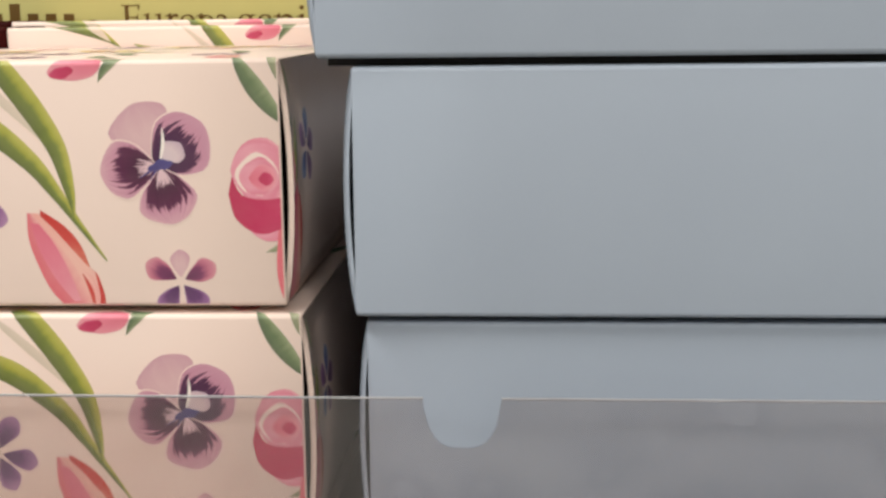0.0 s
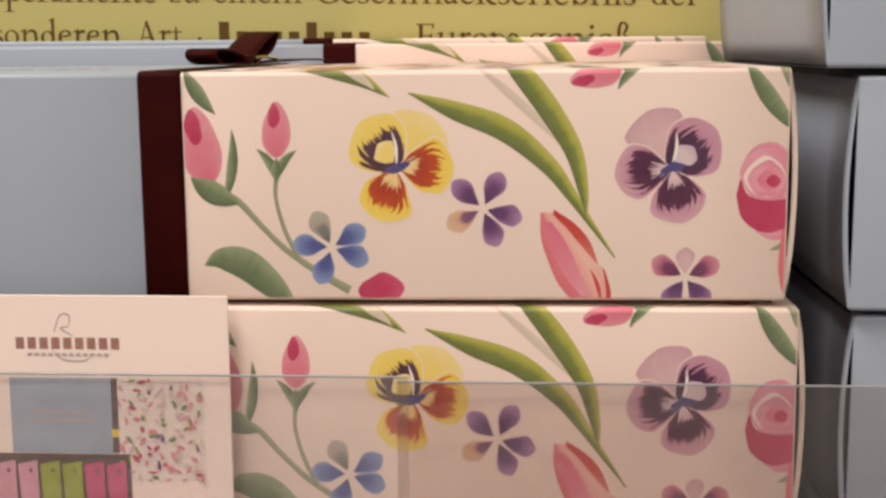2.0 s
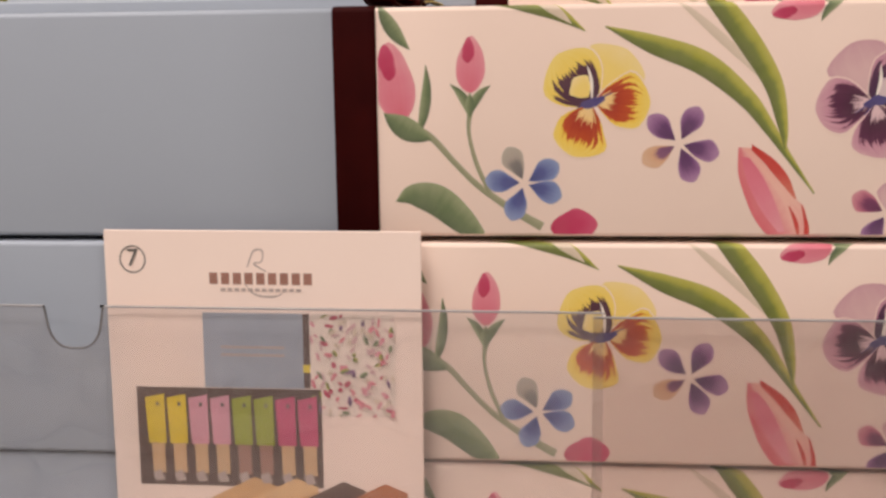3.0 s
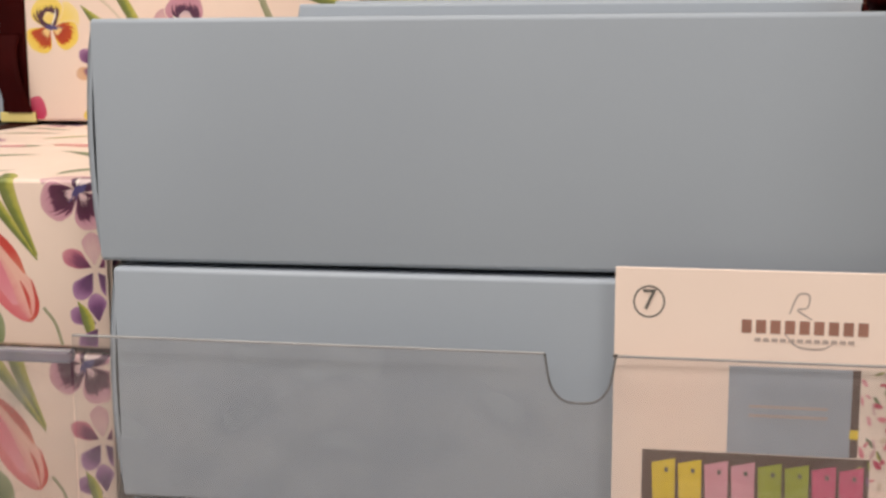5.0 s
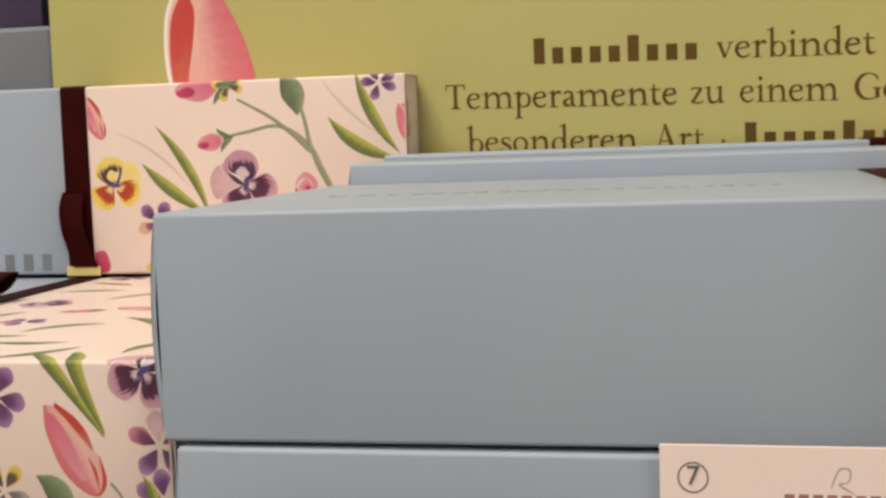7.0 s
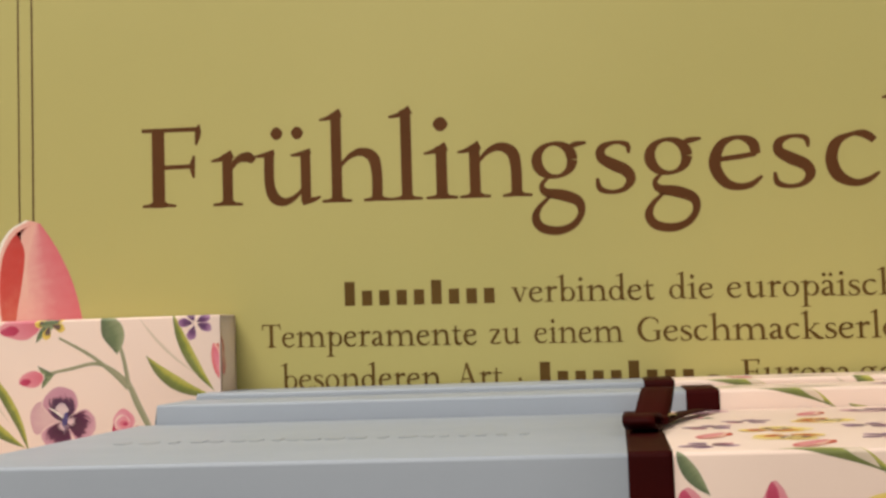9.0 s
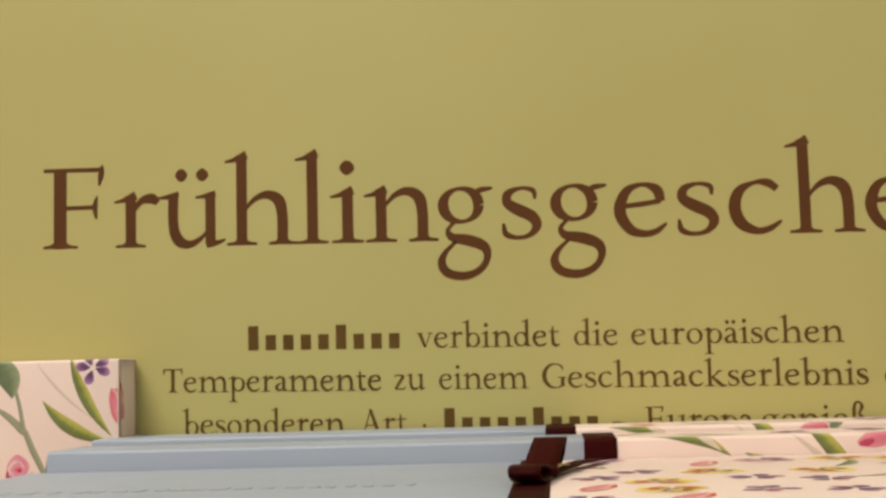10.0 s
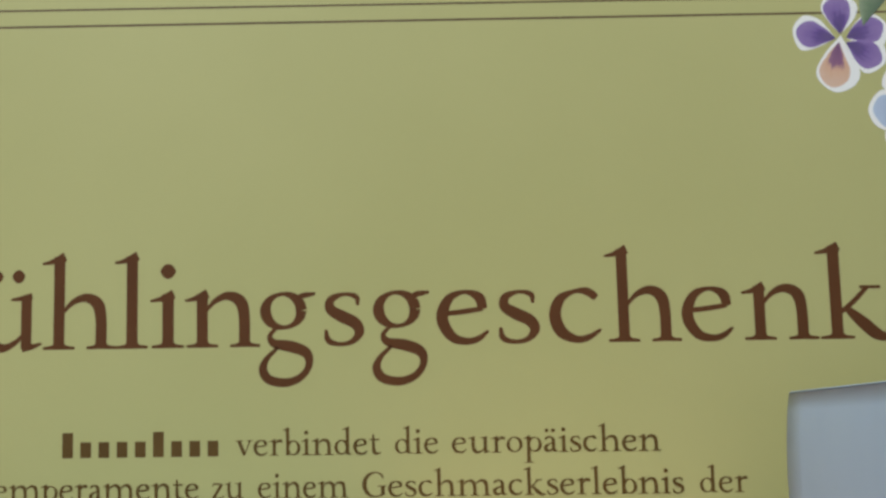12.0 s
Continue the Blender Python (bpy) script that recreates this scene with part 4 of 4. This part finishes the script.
for dx, dy, h, rz in ((0.0155, 0.0, 0.0546, 0.0), (0.0175, 0.004, 0.0562, 0.0), (0.0155, 0.001, 0.0572, 0.0), (0.0080, 0.0, 0.0612, 0.25)):
    tagged(copy_thing(first, pose(dx, dy, z, 0, 0, rz) @ Matrix.Diagonal((1, 1, h / H, 1))), "large gift box with pale blue card end, in the tall stack")
    z += h
# back row, stacked a little looser
H2 = 0.0586
BACK = "gift box in the back row, half blue, half flowered"
shifted = [(n, [(m_, [[(u - 11, v + 1.3, s, t) for u, v, s, t in q] for q in qs]) for m_, qs in sh]) for n, sh in pattern_large()]
back = gift_box(0.332, 0.0365, H2, 0.1915, 0.203, shifted, 9, BACK, False, False, su=0.983)
back.matrix_basis = pose(-0.3235, 0.1510, Z0 + 2 * H2, 0, -0.15, 0)
copy_thing(back, pose(-0.3235, 0.1510, Z0 + H2))
copy_thing(back, pose(-0.3235, 0.1510, Z0))
H3 = 0.0593
rear = gift_box(0.328, 0.0365, H3, 0.1755, 0.187, shifted, 10, BACK, False, False, su=0.983)
rear.matrix_basis = pose(-0.321, 0.1890, Z0 + 2 * H3, 0, -0.15, 0)
copy_thing(rear, pose(-0.325, 0.1890, Z0 + H3))
copy_thing(rear, pose(-0.323, 0.1890, Z0))
lower = Matrix.Diagonal((1, 1, 0.0570 / H2, 1))
for k in range(3):
    copy_thing(back, pose(0.0130, 0.1515, Z0 + 0.0570 * k) @ lower)


# ---- the flat flowered boxes and the upright one ----
def pattern_flat(w):
    o = [("printed_violet", violet(w - 48.3, 32.3, 8.6, (60, 135, 205, 290, 345), (I_VIOLET, I_VIOLET, I_VIOLET_T, I_VIOLET, I_VIOLET), 0.62, 41)),
         ("printed_leaf", [(I_LEAF, pen([(w - 41, 51), (w - 34, 43), (w - 27, 34), (w - 18, 22)], [3, 4.0, 3, 0.5])), (I_LEAF, pen([(w - 31, 54), (w - 27, 46), (w - 24, 36), (w - 18, 23)], [2, 4.6, 3.6, 0.6]))]),
         ("printed_tulip", tulip(w - 26.8, 18.3, 27.5, -62, 43)), ("printed_stem", [(I_STEM, pen([(w - 17, 10), (w - 14, 6), (w - 12, -1)], [0.9, 0.8, 0.8]))]),
         ("printed_pansy", pansy(w - 6.5, 39.5, 10.5, 20, False, 44)),
         ("printed_violet", violet(w - 3, 20, 9, (95, 155, 30, 235, 310), (I_PALE, I_PLUM, I_PLUM, I_VIOLET, I_VIOLET), 0.56, 45)),
         ("printed_violet", violet(w - 47.3, 7.3, 7.8, (55, 120, 190, 255, 335), (I_BROWNY, I_BROWNY, I_BROWNY, I_BROWNY, I_SLATE), 0.55, 46)),
         ("printed_leaf", [(I_LEAFD, leaf((w - 38, 11.5), (w - 29, -1), 0.15, 7)), (I_LEAFD, leaf((w - 58, 10), (w - 50, 0), 0.15, 6)), (I_LEAF, leaf((w - 8, 12), (w - 5, 1), 0.1, 3))]),
         ("printed_violet", violet(w - 2.5, 6, 8, (95, 155, 235), (I_VIOLET,), 0.6, 48)),
         ("printed_pansy", pansy(w - 58, 40, 10, 0, True, 49)),
         ("printed_bud", bud(w - 60, 8, 12, 7, 80, 50))]
    return o


FLAT = "flat gift box, half pale blue and half flowered, brown ribbon"
flat = gift_box(0.255, 0.21, 0.0435, 0.1295, 0.1415, pattern_flat((0.255 - 0.1415) * 1000), 14, FLAT, False, False, bulge=0.0008, inset=0.0003)
flat.matrix_basis = pose(-0.3345 - 0.255, 0.015, Z0 + 2 * 0.0435)
for k, dx in ((0, 0.0), (1, 0.003)):
    copy_thing(flat, pose(-0.3345 - 0.255 + dx, 0.015, Z0 + 0.0435 * (1 - k)))
flat_bow = tagged(empty("ribbon_bow", -0.4560, 0.110, 0.1257), "dark brown satin bow on the flat flowered box", "bow")
bow(0.002, 0, 0, flat_bow, 84.0, 0.86, False)


def pattern_upright():
    return [("printed_tulip", tulip(3, 70, 20, -70, 61)), ("printed_pansy", pansy(11, 41, 12.5, -25, True, 62)),
            ("printed_leaf", [(I_LEAF, leaf((31, 66), (54, 26), 0.06, 4.5)), (I_LEAF, leaf((24, 50), (52, 28), -0.04, 5.5)), (I_GHOST, leaf((12, 64), (46, 38), 0.08, 1.4))]),
            ("printed_violet", violet(30, 24.5, 9.5, (60, 135, 205, 290, 345), (I_VIOLET, I_VIOLET, I_VIOLET_T, I_VIOLET, I_VIOLET), 0.6, 63)),
            ("printed_bud", bud(55, 58, 11.5, 7.5, 190, 64)), ("printed_bud", bud(50, 81, 19, 11, 185, 65)),
            ("printed_stem", [(I_STEM, pen([(61, 60), (72, 62), (86, 64), (98, 56), (103, 46), (109, 34)], [1, 1.4, 1.6, 2.2, 2.8, 2.4])), (I_STEM, pen([(68, 76), (82, 68), (92, 60), (99, 53)], [1, 1.5, 1.8, 2])), (I_STEM, pen([(94, 76), (97, 66), (99, 55)], [1.4, 1.6, 2])),
                              (I_LEAFD, leaf((87, 86), (94, 68), 0.1, 10))]),
            ("printed_pansy", pansy(70, 40, 14.5, 60, False, 66)), ("printed_rose", rose(97, 36, 8, 67)),
            ("printed_leaf", [(I_LEAF, leaf((107, 67), (136, 49), -0.1, 6)), (I_LEAF, leaf((119, 86), (137, 51), -0.06, 5)), (I_GHOST, leaf((104, 84), (130, 58), -0.05, 1.4))]),
            ("printed_violet", violet(129, 80.5, 7.5, STAR, (I_VIOLET,), 0.55, 68)), ("printed_tulip", tulip(140, 63, 18, -75, 69)),
            ("printed_bud", [(I_CRIM, petal(0, 0, 70, 13, 10, 0.5, 0.05, 70))]), ("printed_violet", violet(33, 3.5, 9.5, STAR, (I_BROWNY,), 0.55, 71)), ("printed_violet", violet(64, 82, 7, STAR, (I_BROWNY,), 0.55, 72)),
            ("printed_rose", rose(58, 8, 9, 73)), ("printed_leaf", [(I_LEAFD, leaf((80, 2), (92, 22), 0.1, 6))])]


UP = gift_box(0.345, 0.0225, 0.0790, 0.199, 0.2105, pattern_upright(), 21, "upright gift box standing on the flat boxes, blue and flowered", False, False, su=0.962, sv=0.94, bulge=0.0004, inset=0.0004, rise=0.0)
UP.matrix_basis = pose(-0.3160 - 0.345, 0.205, 0.1254)
# satin tail and gold tag on its ribbon, stamped bars low on the blue half
tape("tail", [(0.2035, -0.001, 0.036), (0.2022, -0.0025, 0.029), (0.2034, -0.0035, 0.020), (0.2055, -0.003, 0.012), (0.207, -0.002, 0.005)], 0.0105, RIBBON, UP, "loose brown satin ribbon tail", (1, 0, 0))
block("gold_tag", 0.1985, 0.2135, -0.0018, -0.0008, 0.0012, 0.0052, GOLD, UP, "pale gold foil tag", 0.0003)
for k in range(9):
    block("stamped_bar", 0.1180 + k * 0.0086, 0.1222 + k * 0.0086, -0.0002, 0.0001, 0.0034, 0.0104, STAMP, UP)

# ---- beside the poster: a grey riser with two cartons on it ----
PURPLE = surface("dark_purple_card", (0.035, 0.022, 0.05), (0.05, 0.032, 0.07), 0.5, 20)
RUST = surface("rust_orange_card", (0.30, 0.12, 0.05), (0.36, 0.15, 0.07), 0.5, 20)
tagged(block("display_riser", -0.70, -0.486, 0.245, 0.298, -0.0051, 0.2340, GREY, bevel=0.002), "dark grey metal display riser on the shelf", "riser")
carton = tagged(empty("carton", -0.59, 0.275, 0.2340), "low dark purple carton on the grey riser", "box")
block("body", -0.10, 0.098, -0.026, 0.02, 0.0, 0.0145, PURPLE, carton, bevel=0.0008)
block("lid", -0.1012, 0.0992, -0.0272, 0.0212, 0.0146, 0.0190, PURPLE, carton, "overlapping carton lid", 0.0008)
carton = tagged(empty("carton", -0.59, 0.275, 0.2531), "low rust orange carton lying on a purple one", "box")
block("body", -0.095, 0.096, -0.025, 0.02, 0.0, 0.020, RUST, carton, bevel=0.0008)
block("lid", -0.0962, 0.0972, -0.0262, 0.0212, 0.0201, 0.0260, RUST, carton, "overlapping carton lid", 0.0008)

# ---- price card ----
card = tagged(empty("product_card", -0.2111, -0.0058, 0.0), "pink white product card with circled 7 and cake pictures", "card")
block("sheet", 0, 0.0786, 0, 0.0006, -0.0051, 0.1115, CARD, card, bevel=0.0002)


def on_card(u, v, h):
    return (u / 1000, -h, 111.5 / 1000 - v / 1000)


CX = 1000 / 7300.0


def flat_ink(name, c, rough=0.45):
    return surface(name, tuple(x * 0.93 for x in c), tuple(min(x * 1.06, 0.9) for x in c), rough, 160, bump=0.03)


K_GREY, K_BROWN = flat_ink("card_grey_ink", (0.12, 0.11, 0.1)), flat_ink("card_rose_brown_ink", (0.34, 0.17, 0.13))
K_FAINT, K_BLUE = flat_ink("card_faint_ink", (0.45, 0.36, 0.33)), flat_ink("card_blue_ink", (0.33, 0.37, 0.44))
K_DARK, K_WHITE = flat_ink("card_dark_brown_ink", (0.09, 0.045, 0.035)), flat_ink("card_cream_ink", (0.8, 0.68, 0.6))
K_SET = [flat_ink("card_yellow_ink", (0.72, 0.53, 0.02)), flat_ink("card_light_pink_ink", (0.68, 0.32, 0.4)), flat_ink("card_lime_ink", (0.32, 0.36, 0.03)), flat_ink("card_magenta_ink", (0.56, 0.08, 0.18))]
K_CAKE = [flat_ink("card_tan_ink", (0.66, 0.39, 0.17)), flat_ink("card_tan_light_ink", (0.74, 0.47, 0.23)), flat_ink("card_cocoa_ink", (0.12, 0.06, 0.045)), flat_ink("card_caramel_ink", (0.44, 0.15, 0.055))]
K_STICK = flat_ink("card_sponge_ink", (0.62, 0.4, 0.22))


def card_print(name, shapes, lift=0.00004):
    sh = [(m, [[((u - 410) * CX, (v - 337) * CX * 1.042, s, t) for u, v, s, t in q] for q in qs]) for m, qs in shapes]
    print_shapes(name, sh, (0.2, 78.0, 0.2, 111), on_card, card, lift)


def rect(x0, y0, x1, y1):
    return [[(x0, y0, 0, 0), (x1, y0, 1, 0), (x1, y1, 1, 1), (x0, y1, 0, 1)]]


card_print("printed_circle", [(K_GREY, pen([(462 + 23 * math.cos(k * math.pi / 12), 388 + 23 * math.sin(k * math.pi / 12)) for k in range(25)], [2.6] * 25, 2))])
font = bpy.data.curves.new("number", "FONT")
font.body, font.size, font.align_x, font.align_y = "7", 0.0062, "CENTER", "CENTER"
font.extrude = 0.00005
number = new("printed_number", font)
number.parent = card
number.matrix_basis = pose(7.1 / 1000, -0.00015, 0.1115 - 7.0 / 1000, 90, 0, 0)
font.materials.append(K_GREY)
card_print("printed_logo", [(K_FAINT, pen([(672, 400), (684, 372), (700, 372), (698, 390), (684, 394), (706, 408)], [2, 3, 3, 2, 3, 2], 4)), (K_FAINT, pen([(665, 428), (685, 448), (720, 451), (738, 443)], [1, 3, 3, 1], 4))]
           + [(K_BROWN, rect(602 + k * 21.4, 410, 602 + k * 21.4 + 15, 430)) for k in range(9)] + [(K_FAINT, rect(622 + k * 12.5, 437, 631 + k * 12.5, 442)) for k in range(12)])
card_print("printed_box_picture", [(K_BLUE, rect(586, 480, 770, 613)), (K_DARK, rect(769, 480, 781, 612)), (K_SET[0], rect(768, 570, 784, 584)), (K_WHITE, rect(781, 480, 935, 661))]
           + [(K_FAINT, rect(617 + 0 * k, 538 + 14 * k, 735, 543 + 14 * k)) for k in range(2)])
rnd = random.Random(8)
speck = []
for i in range(10):
    for j in range(12):
        sx_, sy_ = 788 + i * 15.5 + rnd.uniform(-5, 5), 488 + j * 15.5 + rnd.uniform(-5, 5)
        speck.append((rnd.choice([I_VIOLET, I_CRIM, I_LEAF, I_LEAFD, I_GHOST, I_PINK, I_PINKL, I_PALE]), petal(sx_, sy_, rnd.uniform(0, 360), rnd.uniform(8, 20), rnd.uniform(4, 9), 0.5, 0.1, i)))
card_print("printed_flower_specks", [(m_, [c_ for c_ in (clip(q, 782, 934, 481, 660) for q in qs) if c_]) for m_, qs in speck], 0.00012)
sticks = [(K_DARK, rect(457, 614, 800, 792))]
for k in range(8):
    x = 472 + k * 40.5
    m_ = K_SET[k // 2]
    sticks.append((K_STICK if k // 2 in (0, 1, 3) else K_BROWN, [[(x + 9, 712, 0, 0), (x + 33, 712, 1, 0), (x + 34, 770, 1, 1), (x + 10, 768, 0, 1)]]))
    sticks.append((m_, [[(x, 634, 0, 0), (x + 36, 626, 1, 0), (x + 37, 716, 1, 1), (x + 4, 716, 0, 1)]]))
    sticks.append((K_GREY, rect(x + 20, 641, x + 26, 648)))
    sticks.append((K_FAINT, [[(x + 8, 771, 0, 0), (x + 24, 764, 1, 0), (x + 32, 784, 1, 1), (x + 14, 786, 0, 1)]]))
card_print("printed_stick_picture", sticks, 0.00008)
for k, (x, y) in enumerate(((590, 862), (668, 862), (755, 866), (832, 868))):
    card_print("printed_cake", [(K_CAKE[k], [[(x, y - 48, 0, 0), (x + 82, y - 88, 1, 0), (x + 122, y - 72, 1, 1), (x + 122, y - 46, 1, 1), (x + 28, y, 0, 1)]]),
                                (K_CAKE[(0, 0, 2, 3)[k]], [[(x + 28, y, 0, 0), (x + 122, y - 46, 1, 0), (x + 122, y - 66, 1, 1), (x + 22, y - 26, 0, 1)]]),
                                (K_CAKE[(1, 1, 2, 0)[k]] if k != 2 else K_GREY, [[(x, y - 48, 0, 0), (x + 20, y - 38, 1, 0), (x + 29, y, 1, 1), (x + 12, y - 4, 0, 1)]])], 0.00022 + 0.00003 * k)


# ---- clear plastic guards ----
def guard(name, x0, x1, y, z1, notch, label, mat=None):
    """A clear upright sheet with a thumb notch in its upper edge, 1 mm thick."""
    ob = tagged(empty(name, (x0 + x1) / 2, y, 0.0), label, "shelf guard", "clear shelf guards")
    edge = []
    n0, n1, dep = notch if notch else (x1 + 1, x1 + 1, 0)
    xs = sorted(set([x0 + (x1 - x0) * k / 24 for k in range(25)] + ([n0 + (n1 - n0) * k / 14 for k in range(15)] if notch else [])))
    for x in xs:
        z = z1
        if notch and n0 < x < n1:
            t = (x - n0) / (n1 - n0) * 2 - 1
            z = z1 - dep * max(0, 1 - abs(t) ** 3.2) ** 0.6
        edge.append((x - (x0 + x1) / 2, z))
    verts, faces = [], []
    for yy in (0.0, -0.0006):
        for x, z in edge:
            verts += [(x, yy, -0.0051), (x, yy, z)]
    m = 2 * len(edge)
    for i in range(len(edge) - 1):
        a = 2 * i
        faces += [(a, a + 2, a + 3, a + 1), (m + a, m + a + 1, m + a + 3, m + a + 2), (a + 1, a + 3, m + a + 3, m + a + 1)]
    faces += [(0, 1, m + 1, m), (m - 2, m - 1, 2 * m - 1, 2 * m - 2)]
    sheet = mesh_object("sheet", verts, faces, mat or CLEAR, ob)
    sheet.visible_shadow = False
    mid = (x0 + x1) / 2
    for a, b in ((x0, n0), (n0, n1), (n1, x1)):
        run = [p for p in edge if a - 1e-6 <= p[0] + mid <= b + 1e-6]
        if len(run) > 1 and (a != n0 or mat is None):
            tape("rim", [(x, -0.0003, z + 0.0002) for x, z in run], 0.0003, RIMMAT if a != n0 else NOTCH_SHADE, ob, "cut edge", (0, 1, 0))
    return ob


# Darker copy of the cut edge: the notch's shade, put into its colour.
NOTCH_SHADE = surface("shaded_cut_edge", (0.13, 0.125, 0.13), (0.17, 0.165, 0.17), 0.3, 80)
RIMMAT = surface("cut_plastic_edge", (0.27, 0.26, 0.265), (0.34, 0.33, 0.335), 0.3, 80)
guard("shelf_guard", -0.332, -0.0890, -0.0100, 0.0930, (-0.2255, -0.2105, 0.0105), "clear plastic shelf guard with thumb notch, before the boxes")
guard("shelf_guard", -0.0915, 0.40, -0.0112, 0.0922, (0.0312, 0.0482, 0.0108), "clear plastic shelf guard with thumb notch, reflection painted as tint", VEILED)
low = guard("shelf_guard", -0.62, -0.3395, 0.004, 0.0855, None, "clear plastic shelf guard with folded lip, before flat boxes")
lip = block("lip", -0.62 + 0.47975, -0.3395 + 0.47975, -0.0012, 0.0028, 0.0828, 0.0858, LIP_SHEEN, low, "folded plastic lip, grey reflection put into its colour", 0.0006)
lip.visible_shadow = False

# assumed ceiling housings for the three unseen lamps
for x, y in ((-0.9, -2.6), (1.3, -2.2), (-0.8, -0.55)):
    lamp = tagged(empty("assumed_light_panel", x, y, 1.83), "assumed white rectangular ceiling light panel, unseen", "ceiling light")
    block("frame", -0.66, 0.66, -0.36, 0.36, 0.0, 0.07, WHITE, lamp, bevel=0.004)
    block("diffuser", -0.62, 0.62, -0.32, 0.32, -0.004, -0.0005, SHADE, lamp)
